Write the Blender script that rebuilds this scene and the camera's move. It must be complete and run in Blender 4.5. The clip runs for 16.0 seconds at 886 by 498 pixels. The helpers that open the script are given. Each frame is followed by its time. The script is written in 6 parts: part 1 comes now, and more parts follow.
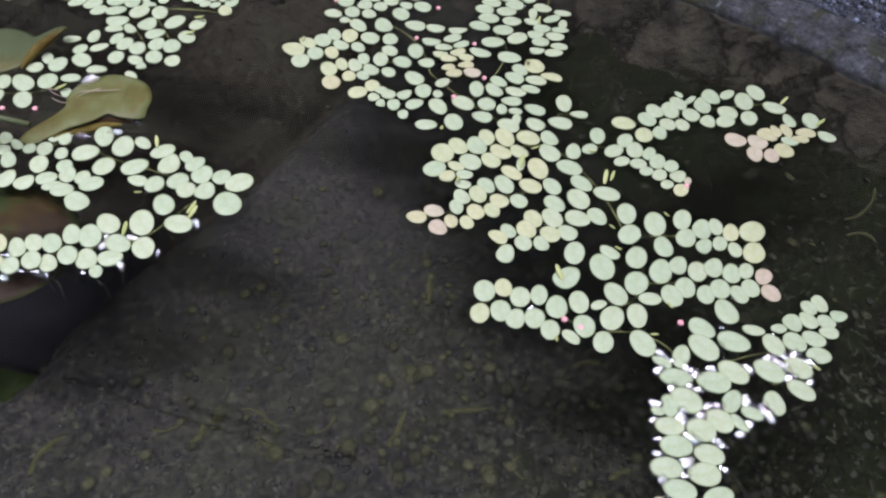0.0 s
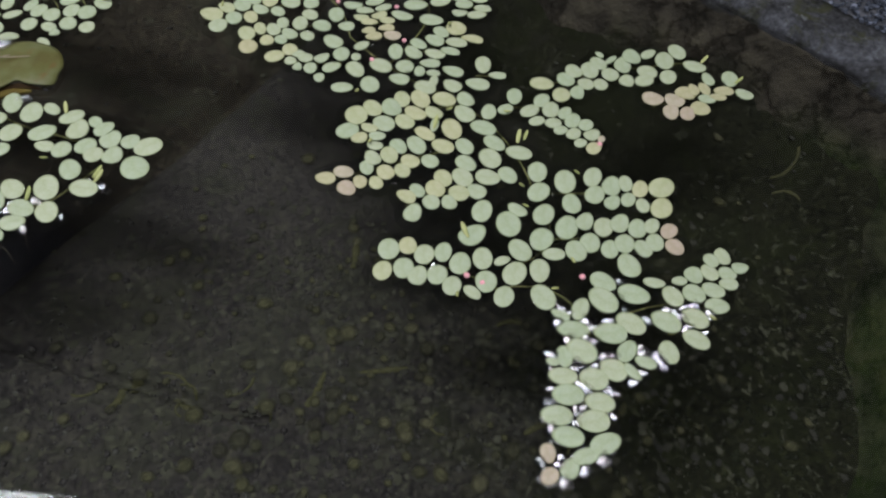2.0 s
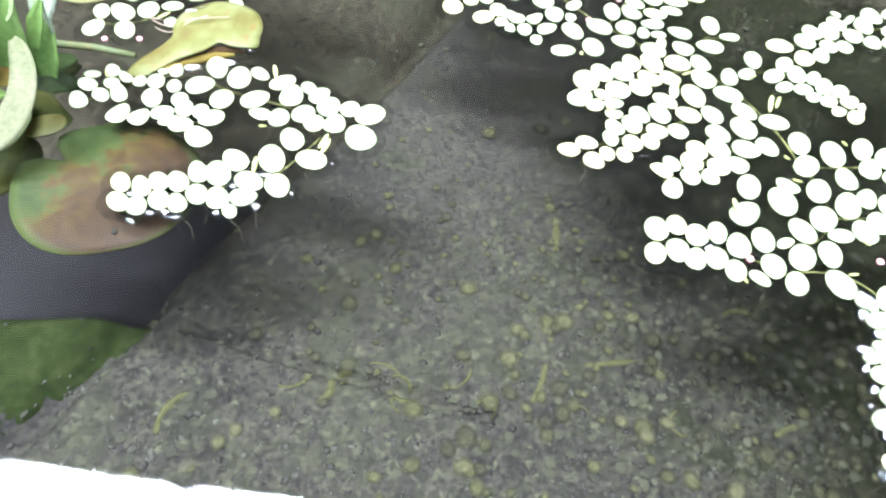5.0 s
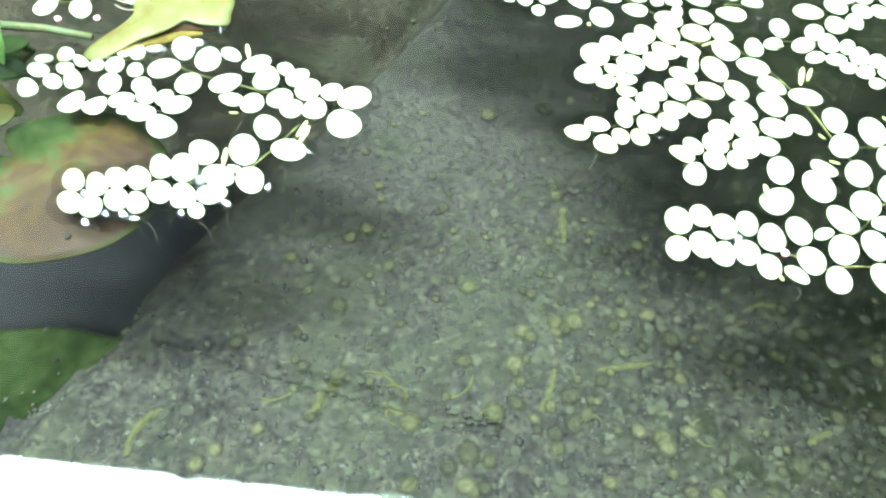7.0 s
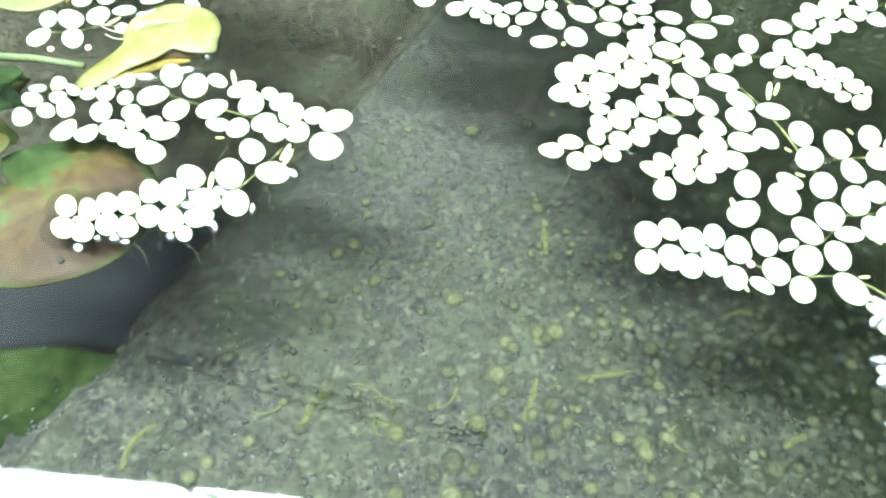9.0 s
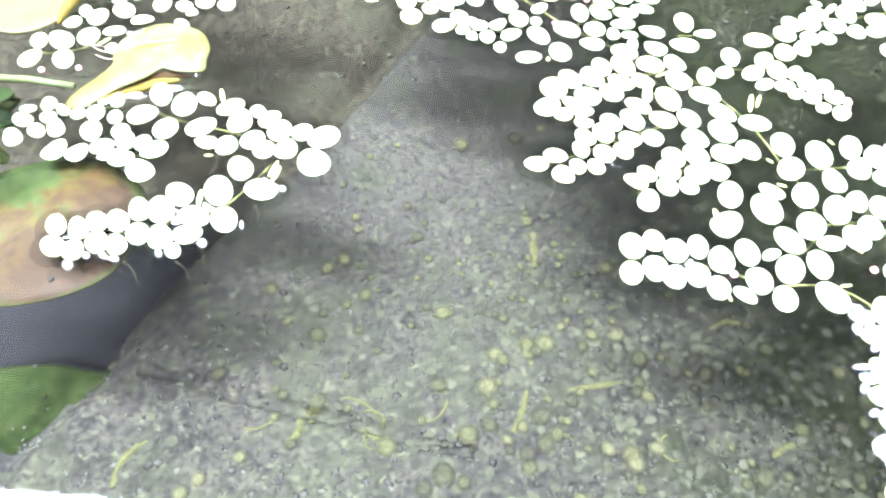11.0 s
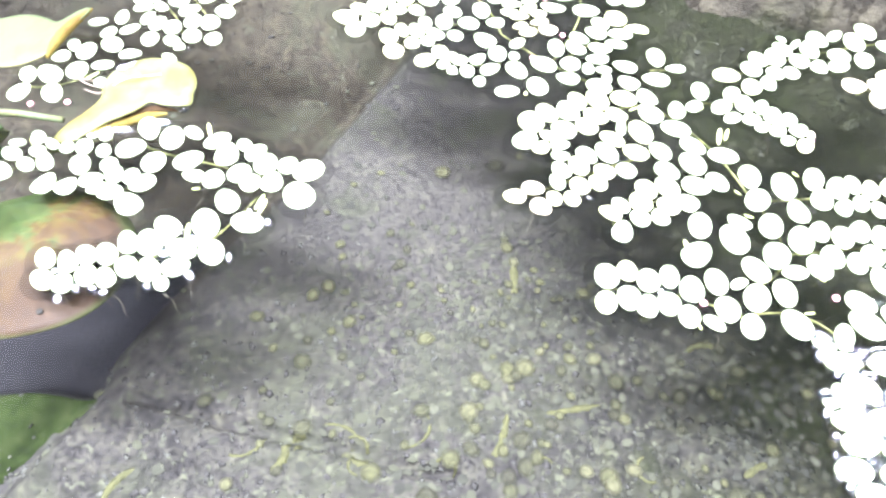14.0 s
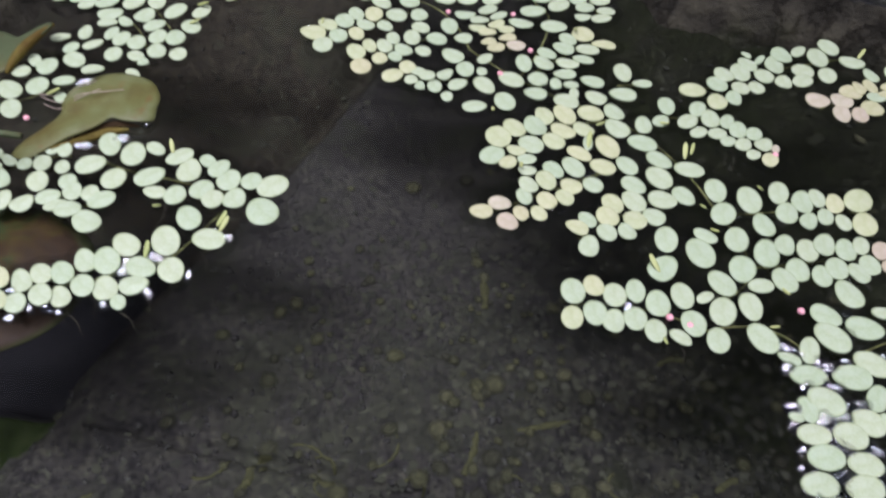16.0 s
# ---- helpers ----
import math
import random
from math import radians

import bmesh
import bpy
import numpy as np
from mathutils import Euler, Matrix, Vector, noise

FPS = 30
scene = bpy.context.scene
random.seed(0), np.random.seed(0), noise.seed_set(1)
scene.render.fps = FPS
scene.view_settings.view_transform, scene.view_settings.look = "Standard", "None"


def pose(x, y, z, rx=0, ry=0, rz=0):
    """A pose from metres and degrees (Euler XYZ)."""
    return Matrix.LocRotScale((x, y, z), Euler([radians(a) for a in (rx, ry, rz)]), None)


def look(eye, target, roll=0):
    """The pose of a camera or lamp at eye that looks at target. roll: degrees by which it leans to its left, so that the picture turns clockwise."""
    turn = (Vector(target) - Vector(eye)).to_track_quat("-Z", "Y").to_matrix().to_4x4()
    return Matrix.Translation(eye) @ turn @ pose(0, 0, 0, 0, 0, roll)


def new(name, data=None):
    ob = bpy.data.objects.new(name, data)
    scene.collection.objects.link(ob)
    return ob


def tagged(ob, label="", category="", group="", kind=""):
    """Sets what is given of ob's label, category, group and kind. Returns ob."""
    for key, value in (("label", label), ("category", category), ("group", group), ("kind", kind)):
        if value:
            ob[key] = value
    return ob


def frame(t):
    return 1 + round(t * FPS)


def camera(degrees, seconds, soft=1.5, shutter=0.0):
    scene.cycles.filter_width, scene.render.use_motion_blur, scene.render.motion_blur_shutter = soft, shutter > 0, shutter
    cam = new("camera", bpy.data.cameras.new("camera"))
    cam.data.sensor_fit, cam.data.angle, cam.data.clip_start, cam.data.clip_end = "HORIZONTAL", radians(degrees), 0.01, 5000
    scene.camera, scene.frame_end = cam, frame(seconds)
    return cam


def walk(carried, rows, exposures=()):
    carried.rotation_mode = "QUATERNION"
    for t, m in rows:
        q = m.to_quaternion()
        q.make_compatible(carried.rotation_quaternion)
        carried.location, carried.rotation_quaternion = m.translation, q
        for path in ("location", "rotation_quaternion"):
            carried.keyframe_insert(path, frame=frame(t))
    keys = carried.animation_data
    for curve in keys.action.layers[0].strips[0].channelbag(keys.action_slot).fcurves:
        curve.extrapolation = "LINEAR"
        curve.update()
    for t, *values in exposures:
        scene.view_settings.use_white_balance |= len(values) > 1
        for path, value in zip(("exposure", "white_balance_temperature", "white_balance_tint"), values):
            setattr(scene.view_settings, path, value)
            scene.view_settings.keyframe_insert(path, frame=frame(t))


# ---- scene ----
cam = camera(66.0, 16.0, soft=2.2, shutter=0.5)
ROWS = [
    (0.0, -0.0620, 0.0414, 0.4632, 37.20, -4.63, -3.84),
    (0.5, -0.0389, 0.0374, 0.4619, 38.36, -3.89, -4.16),
    (1.0, 0.0004, 0.0302, 0.4628, 37.22, -4.47, -5.10),
    (1.5, 0.0085, 0.0227, 0.4643, 36.46, -4.41, -5.13),
    (2.0, 0.0085, 0.0190, 0.4623, 35.58, -4.63, -5.11),
    (2.5, 0.0037, 0.0137, 0.4601, 34.72, -4.27, -5.04),
    (3.0, -0.0241, 0.0133, 0.4591, 34.68, -3.66, -4.82),
    (3.5, -0.0591, 0.0213, 0.4442, 34.57, -3.74, -4.65),
    (4.0, -0.0984, 0.0314, 0.4364, 34.60, -3.59, -4.12),
    (4.5, -0.1561, 0.0450, 0.4240, 34.61, -2.87, -3.38),
    (4.7, -0.1637, 0.0527, 0.4132, 34.50, -2.90, -3.39),
    (7.0, -0.1551, 0.1039, 0.3586, 32.77, -2.16, -4.29),
    (7.5, -0.1428, 0.1047, 0.3693, 32.51, -1.51, -4.58),
    (8.0, -0.1401, 0.1018, 0.3764, 32.72, -1.55, -4.80),
    (10.5, -0.1344, 0.0986, 0.3795, 34.04, -1.05, -5.40),
    (11.0, -0.1324, 0.0967, 0.3822, 34.37, -1.17, -5.69),
    (11.5, -0.1330, 0.0930, 0.3848, 34.58, -1.22, -5.92),
    (12.0, -0.1321, 0.0937, 0.3835, 34.52, -1.77, -5.95),
    (12.5, -0.1321, 0.0960, 0.3845, 34.13, -1.95, -6.16),
    (13.0, -0.1325, 0.0934, 0.3843, 34.50, -1.92, -6.28),
    (13.5, -0.1308, 0.0925, 0.3887, 34.49, -2.20, -6.41),
    (14.0, -0.1316, 0.0970, 0.4021, 35.63, -2.16, -6.70),
    (14.5, -0.1336, 0.0970, 0.4121, 36.40, -2.00, -6.87),
    (15.0, -0.1341, 0.0982, 0.4178, 37.82, -1.89, -7.29),
    (15.5, -0.1282, 0.1032, 0.4159, 38.62, -2.37, -7.73),
    (16.0, -0.1181, 0.0983, 0.3982, 37.02, -3.05, -7.86),
]
EXPOSURES = [  # seconds, stops, kelvin, tint
    (0.0, 0.08, 6350, 20), (0.5, -0.46, 6650, 16), (1.0, -0.60, 6800, 11), (2.0, -0.50, 6800, 11), (2.5, -0.20, 6600, 13), (3.0, 0.14, 6400, 18),
    (3.5, 0.58, 6350, 18), (4.0, 1.95, 6800, 6), (4.5, 2.18, 6450, 7), (7.0, 2.49, 6350, -20), (8.0, 2.51, 6350, -20), (10.5, 3.21, 6300, -4),
    (11.0, 3.26, 6250, 5), (12.5, 3.40, 6300, 17), (14.0, 3.34, 6250, 15), (14.5, 2.77, 6150, 9), (15.0, 1.53, 6500, -22), (15.5, 0.24, 6300, 17),
    (16.0, 0.10, 6350, 20)]
walk(cam, [(t, pose(x, y, z, rx, ry, rz)) for t, x, y, z, rx, ry, rz in ROWS], EXPOSURES)

# ---- light: sky over the place, and the bright gap between two roofs ----
world = bpy.data.worlds.new("sky")
world.use_nodes = True
scene.world = world
sky = world.node_tree.nodes.new("ShaderNodeTexSky")
sky.sky_type, sky.sun_disc, sky.sun_elevation, sky.sun_rotation = "NISHITA", False, radians(62), radians(200)
world.node_tree.links.new(sky.outputs[0], world.node_tree.nodes["Background"].inputs[0])
world.node_tree.nodes["Background"].inputs[1].default_value = 0.12

GAP_X, GAP_Y, GAP_Z, GAP_TURN, GAP_WIDTH, GAP_LENGTH = -0.6, 0.81, 2.4, -9.5, 0.34, 1.9
gap_lamp = new("skylight_gap", bpy.data.lights.new("skylight_gap", "AREA"))
gap_lamp.data.shape, gap_lamp.data.size, gap_lamp.data.size_y = "RECTANGLE", GAP_LENGTH, GAP_WIDTH
gap_lamp.data.energy, gap_lamp.data.color = 86, (0.94, 0.965, 1.08)
gap_lamp.matrix_world = pose(GAP_X, GAP_Y, GAP_Z, 0, 0, GAP_TURN) @ pose(-0.3, -GAP_WIDTH / 2, 0.03)


# an added fill lamp behind the roof, standing in for unseen sky, softens shadows
fill_lamp = new("fill_light", bpy.data.lights.new("fill_light", "AREA"))
fill_lamp.data.shape, fill_lamp.data.size, fill_lamp.data.size_y = "RECTANGLE", 2.7, 1.7
fill_lamp.data.energy, fill_lamp.data.color = 54, (0.95, 0.97, 1.06)
fill_lamp.matrix_world = look((0.35, -0.50, 2.5), (0.1, 0.2, 0.0))

# ---- materials ----
def material(name, build, rough=0.6, spec=0.4):
    m = bpy.data.materials.new(name)
    m.use_nodes = True
    nt = m.node_tree
    b = nt.nodes["Principled BSDF"]
    b.inputs["Roughness"].default_value = rough
    b.inputs["Specular IOR Level"].default_value = spec
    build(nt, b)
    return m


def node(nt, kind, **sockets):
    n = nt.nodes.new("ShaderNode" + kind)
    for key, value in sockets.items():
        n.inputs[key].default_value = value
    return n


def noise_tex(nt, scale, detail=4.0, rough=0.55, coord="Object", dist=0.0):
    tc = nt.nodes.new("ShaderNodeTexCoord")
    n = node(nt, "TexNoise", Scale=scale, Detail=detail, Roughness=rough, Distortion=dist)
    nt.links.new(tc.outputs[coord], n.inputs["Vector"])
    return n


def ramp(nt, source, stops):
    r = nt.nodes.new("ShaderNodeValToRGB")
    while len(r.color_ramp.elements) < len(stops):
        r.color_ramp.elements.new(0.5)
    for e, (p, c) in zip(r.color_ramp.elements, stops):
        e.position, e.color = p, (*c, 1)
    nt.links.new(source, r.inputs[0])
    return r


def mixed(nt, fac, a, b, mode="MIX"):
    m = nt.nodes.new("ShaderNodeMixRGB")
    m.blend_type = mode
    for k, s in enumerate((fac, a, b)):
        if isinstance(s, (int, float)):
            m.inputs[k].default_value = s
        elif isinstance(s, tuple):
            m.inputs[k].default_value = (*s, 1)
        else:
            nt.links.new(s, m.inputs[k])
    return m


def bump(nt, b, source, strength, distance=0.001):
    n = node(nt, "Bump", Strength=strength, Distance=distance)
    nt.links.new(source, n.inputs["Height"])
    nt.links.new(n.outputs[0], b.inputs["Normal"])


def leaf_look(tones, spots=0.25):
    def build(nt, b):
        info = nt.nodes.new("ShaderNodeObjectInfo")
        tone = ramp(nt, info.outputs["Random"], tones)
        fine = noise_tex(nt, 2.2, 5, 0.6)
        patch = ramp(nt, fine.outputs[0], [(0.35, (0.88, 0.90, 0.80)), (0.6, (1.0, 1.0, 1.0))])
        c = mixed(nt, 1.0, tone.outputs[0], patch.outputs[0], "MULTIPLY")
        # rows of tiny pimples across the blade
        pimple = noise_tex(nt, 17.0, 2, 0.5)
        dots = ramp(nt, pimple.outputs[0], [(0.38, (0.955, 0.96, 0.945)), (0.58, (1.03, 1.03, 1.03))])
        c = mixed(nt, 1.0, c.outputs[0], dots.outputs[0], "MULTIPLY")
        speck = noise_tex(nt, 9.0, 2, 0.5)
        dark = ramp(nt, speck.outputs[0], [(0.66, (0, 0, 0)), (0.74, (1, 1, 1))])
        k = nt.nodes.new("ShaderNodeMath")
        k.operation = "MULTIPLY"
        k.inputs[1].default_value = spots
        nt.links.new(dark.outputs[0], k.inputs[0])
        c2 = mixed(nt, k.outputs[0], c.outputs[0], (0.30, 0.20, 0.10))
        # a narrow darker margin: the shade of the down-curled edge put into the colour
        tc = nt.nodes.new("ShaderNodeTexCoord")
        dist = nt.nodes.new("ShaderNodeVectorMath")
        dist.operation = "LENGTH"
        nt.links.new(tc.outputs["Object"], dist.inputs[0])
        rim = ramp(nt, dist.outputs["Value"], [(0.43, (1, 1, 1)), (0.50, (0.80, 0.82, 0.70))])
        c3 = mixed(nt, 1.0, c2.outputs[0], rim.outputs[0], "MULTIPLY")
        nt.links.new(c3.outputs[0], b.inputs["Base Color"])
        bump(nt, b, fine.outputs[0], 0.25, 0.0006)
    return build


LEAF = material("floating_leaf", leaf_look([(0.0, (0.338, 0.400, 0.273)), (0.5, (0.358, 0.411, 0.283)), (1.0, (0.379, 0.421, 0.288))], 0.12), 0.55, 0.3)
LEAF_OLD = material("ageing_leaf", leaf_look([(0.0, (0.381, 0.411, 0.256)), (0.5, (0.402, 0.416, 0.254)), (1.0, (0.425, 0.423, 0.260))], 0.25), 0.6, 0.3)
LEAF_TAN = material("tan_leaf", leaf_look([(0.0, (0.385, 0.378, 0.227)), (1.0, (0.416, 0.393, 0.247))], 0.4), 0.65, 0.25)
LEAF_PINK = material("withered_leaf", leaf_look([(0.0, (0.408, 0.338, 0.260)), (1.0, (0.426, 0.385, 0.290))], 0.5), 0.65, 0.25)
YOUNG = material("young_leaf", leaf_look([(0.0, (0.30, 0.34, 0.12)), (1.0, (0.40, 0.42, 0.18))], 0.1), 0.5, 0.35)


def plain_look(c0, c1, scale, strength=0.3, distance=0.0008):
    def build(nt, b):
        n = noise_tex(nt, scale, 6, 0.6)
        r = ramp(nt, n.outputs[0], [(0.3, c0), (0.7, c1)])
        nt.links.new(r.outputs[0], b.inputs["Base Color"])
        bump(nt, b, n.outputs[0], strength, distance)
    return build


STEM = material("stem", plain_look((0.20, 0.24, 0.07), (0.34, 0.34, 0.14), 90), 0.5)
BUD = material("pink_bud", plain_look((0.70, 0.25, 0.30), (0.80, 0.45, 0.45), 300), 0.5)
ROOT = material("root_hair", plain_look((0.16, 0.15, 0.10), (0.30, 0.28, 0.20), 120), 0.7)
THREAD = material("root_thread", plain_look((0.26, 0.20, 0.15), (0.38, 0.31, 0.25), 200), 0.6)
HOLE_SHADE = material("hole_shade", plain_look((0.024, 0.024, 0.021), (0.048, 0.046, 0.040), 90), 0.9, 0.1)


def floor_look(nt, b):
    tc = nt.nodes.new("ShaderNodeTexCoord")
    sep = nt.nodes.new("ShaderNodeSeparateXYZ")
    nt.links.new(tc.outputs["Object"], sep.inputs[0])
    alga = noise_tex(nt, 11, 6, 0.7, dist=0.4)

    def spread(axis, weight, lo, hi, out_lo, out_hi):
        # a ragged change across the floor along one axis
        m = nt.nodes.new("ShaderNodeMath")
        m.operation, m.inputs[1].default_value = "MULTIPLY_ADD", weight
        nt.links.new(alga.outputs[0], m.inputs[0]), nt.links.new(sep.outputs[axis], m.inputs[2])
        r = nt.nodes.new("ShaderNodeMapRange")
        for key, value in (("From Min", lo), ("From Max", hi), ("To Min", out_lo), ("To Max", out_hi)):
            r.inputs[key].default_value = value
        nt.links.new(m.outputs[0], r.inputs["Value"])
        return r.outputs[0]

    def scaled(value, k):
        m = nt.nodes.new("ShaderNodeMath")
        m.operation, m.inputs[1].default_value = "MULTIPLY", k
        nt.links.new(value, m.inputs[0])
        return m.outputs[0]

    # rot and crumbs lie thick on the near side, bare silt towards the far side
    rot = spread("Y", 0.25, 0.46, 0.64, 1.0, 0.5)
    silt = noise_tex(nt, 6, 6, 0.6)
    base = ramp(nt, silt.outputs[0], [(0.3, (0.034, 0.033, 0.031)), (0.5, (0.044, 0.042, 0.039)), (0.72, (0.054, 0.052, 0.047))])
    grit = noise_tex(nt, 230, 4, 0.65)
    g = ramp(nt, grit.outputs[0], [(0.32, (0.42, 0.42, 0.43)), (0.47, (0.95, 0.95, 0.95)), (0.68, (1.5, 1.5, 1.42))])
    c = mixed(nt, 0.9, base.outputs[0], g.outputs[0], "MULTIPLY")
    mottle = noise_tex(nt, 62, 5, 0.62, dist=0.6)
    mo = ramp(nt, mottle.outputs[0], [(0.34, (0.68, 0.68, 0.69)), (0.5, (1, 1, 1)), (0.66, (1.45, 1.47, 1.28))])
    c1 = mixed(nt, rot, c.outputs[0], mo.outputs[0], "MULTIPLY")
    # beyond the slab's slanting edge the bottom is browner
    across = nt.nodes.new("ShaderNodeVectorMath")
    across.operation, across.inputs[1].default_value = "DOT_PRODUCT", (0.809, -0.588, 0)
    nt.links.new(tc.outputs["Object"], across.inputs[0])
    off = nt.nodes.new("ShaderNodeMapRange")
    for key, value in (("From Min", -0.5215), ("From Max", -0.5285)):
        off.inputs[key].default_value = value
    nt.links.new(across.outputs["Value"], off.inputs["Value"])
    brown = mixed(nt, 1.0, off.outputs[0], spread("Y", 0.1, 0.46, 0.58, 0.0, 1.0), "MULTIPLY")
    c1 = mixed(nt, brown.outputs[0], c1.outputs[0], (0.95, 0.88, 0.72), "MULTIPLY")
    # patches of green algae with a crumbly edge; the floor turns darker and greener eastwards
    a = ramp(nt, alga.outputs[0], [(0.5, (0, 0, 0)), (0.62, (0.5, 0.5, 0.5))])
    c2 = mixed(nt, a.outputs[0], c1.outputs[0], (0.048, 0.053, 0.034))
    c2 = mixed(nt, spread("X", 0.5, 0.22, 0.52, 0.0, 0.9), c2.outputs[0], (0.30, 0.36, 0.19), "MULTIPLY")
    fluff = noise_tex(nt, 95, 4, 0.6, dist=0.8)
    f = ramp(nt, fluff.outputs[0], [(0.58, (0, 0, 0)), (0.68, (0.7, 0.7, 0.7))])
    thin = mixed(nt, 1.0, f.outputs[0], rot, "MULTIPLY")
    c3 = mixed(nt, thin.outputs[0], c2.outputs[0], (0.100, 0.107, 0.072))
    warp = mixed(nt, 0.03, tc.outputs["Object"], mottle.outputs["Color"], "ADD")
    crumb = node(nt, "TexVoronoi", Scale=125.0)
    nt.links.new(warp.outputs[0], crumb.inputs["Vector"])
    hue = nt.nodes.new("ShaderNodeSeparateColor")
    nt.links.new(crumb.outputs["Color"], hue.inputs[0])
    shade = ramp(nt, hue.outputs[0], [(0.0, (0.72, 0.72, 0.73)), (0.6, (1.0, 1.0, 0.98)), (1.0, (1.55, 1.58, 1.35))])
    gap = ramp(nt, crumb.outputs["Distance"], [(0.3, (1, 1, 1)), (0.8, (0.82, 0.82, 0.83))])
    crumbs = mixed(nt, 1.0, shade.outputs[0], gap.outputs[0], "MULTIPLY")
    c4 = mixed(nt, scaled(rot, 0.6), c3.outputs[0], crumbs.outputs[0], "MULTIPLY")
    # under the pads, beyond the slab, their shade is painted as dark silt
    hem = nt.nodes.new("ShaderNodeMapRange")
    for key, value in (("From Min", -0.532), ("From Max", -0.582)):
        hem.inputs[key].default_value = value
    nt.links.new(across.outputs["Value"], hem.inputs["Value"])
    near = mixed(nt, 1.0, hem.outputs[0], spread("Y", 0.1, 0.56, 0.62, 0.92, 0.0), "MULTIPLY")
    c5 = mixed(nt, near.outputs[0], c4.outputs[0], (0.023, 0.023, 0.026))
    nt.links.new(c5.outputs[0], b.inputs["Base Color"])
    h = mixed(nt, 0.4, mottle.outputs[0], grit.outputs[0])
    bump(nt, b, h.outputs[0], 0.5, 0.004)


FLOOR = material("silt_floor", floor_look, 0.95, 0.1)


def silted_look(nt, b):
    geo = nt.nodes.new("ShaderNodeNewGeometry")
    tone = ramp(nt, geo.outputs["Random Per Island"], [(0.0, (0.042, 0.041, 0.038)), (0.45, (0.053, 0.052, 0.048)), (0.8, (0.063, 0.064, 0.056)), (1.0, (0.088, 0.091, 0.078))])
    n = noise_tex(nt, 260, 4, 0.65)
    r = ramp(nt, n.outputs[0], [(0.34, (0.68, 0.68, 0.66)), (0.5, (1, 1, 1)), (0.66, (1.3, 1.3, 1.22))])
    c = mixed(nt, 1.0, tone.outputs[0], r.outputs[0], "MULTIPLY")
    # the stones turn darker and greener towards the east
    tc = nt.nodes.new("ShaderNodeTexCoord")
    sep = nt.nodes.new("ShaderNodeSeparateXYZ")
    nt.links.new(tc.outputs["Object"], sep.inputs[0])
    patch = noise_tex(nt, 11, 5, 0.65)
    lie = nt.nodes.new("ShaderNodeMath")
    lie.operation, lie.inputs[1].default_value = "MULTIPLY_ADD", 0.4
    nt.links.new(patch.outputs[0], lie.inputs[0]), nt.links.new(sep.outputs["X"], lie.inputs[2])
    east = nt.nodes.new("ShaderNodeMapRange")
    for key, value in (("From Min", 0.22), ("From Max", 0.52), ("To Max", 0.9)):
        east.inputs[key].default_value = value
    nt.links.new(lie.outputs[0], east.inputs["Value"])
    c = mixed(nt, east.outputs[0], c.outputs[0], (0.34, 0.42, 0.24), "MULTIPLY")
    nt.links.new(c.outputs[0], b.inputs["Base Color"])
    bump(nt, b, n.outputs[0], 0.35, 0.0015)


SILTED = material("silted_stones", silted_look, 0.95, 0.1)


def sunk_look(nt, b):
    # dead leaves that silt and algae have eaten at the edges
    info = nt.nodes.new("ShaderNodeObjectInfo")
    tone = ramp(nt, info.outputs["Random"], [(0.0, (0.042, 0.042, 0.030)), (0.35, (0.055, 0.057, 0.034)), (0.7, (0.074, 0.076, 0.040)), (1.0, (0.096, 0.096, 0.056))])
    n = noise_tex(nt, 5.0, 6, 0.75)
    r = ramp(nt, n.outputs[0], [(0.36, (0.45, 0.46, 0.45)), (0.5, (0.95, 0.95, 0.95)), (0.64, (1.4, 1.4, 1.3))])
    c = mixed(nt, 1.0, tone.outputs[0], r.outputs[0], "MULTIPLY")
    nt.links.new(c.outputs[0], b.inputs["Base Color"])
    tc = nt.nodes.new("ShaderNodeTexCoord")
    dist = nt.nodes.new("ShaderNodeVectorMath")
    dist.operation = "LENGTH"
    nt.links.new(tc.outputs["Object"], dist.inputs[0])
    add = nt.nodes.new("ShaderNodeMath")
    add.operation, add.inputs[1].default_value = "MULTIPLY_ADD", 0.95
    nt.links.new(n.outputs[0], add.inputs[0]), nt.links.new(dist.outputs["Value"], add.inputs[2])
    k = ramp(nt, add.outputs[0], [(0.72, (0.95, 0.95, 0.95)), (0.98, (0, 0, 0))])
    nt.links.new(k.outputs[0], b.inputs["Alpha"])


SUNK = material("sunken_leaf", sunk_look, 0.9, 0.15)
SCRAP = material("plant_scrap", plain_look((0.056, 0.058, 0.030), (0.098, 0.100, 0.046), 160, 0.8, 0.003), 0.9, 0.1)


def litter_look(nt, b):
    geo = nt.nodes.new("ShaderNodeNewGeometry")
    tone = ramp(nt, geo.outputs["Random Per Island"], [(0.0, (0.032, 0.033, 0.027)), (0.5, (0.045, 0.047, 0.035)), (0.85, (0.056, 0.059, 0.040)), (1.0, (0.076, 0.079, 0.056))])
    nt.links.new(tone.outputs[0], b.inputs["Base Color"])


LITTER = material("leaf_litter", litter_look, 0.9, 0.15)


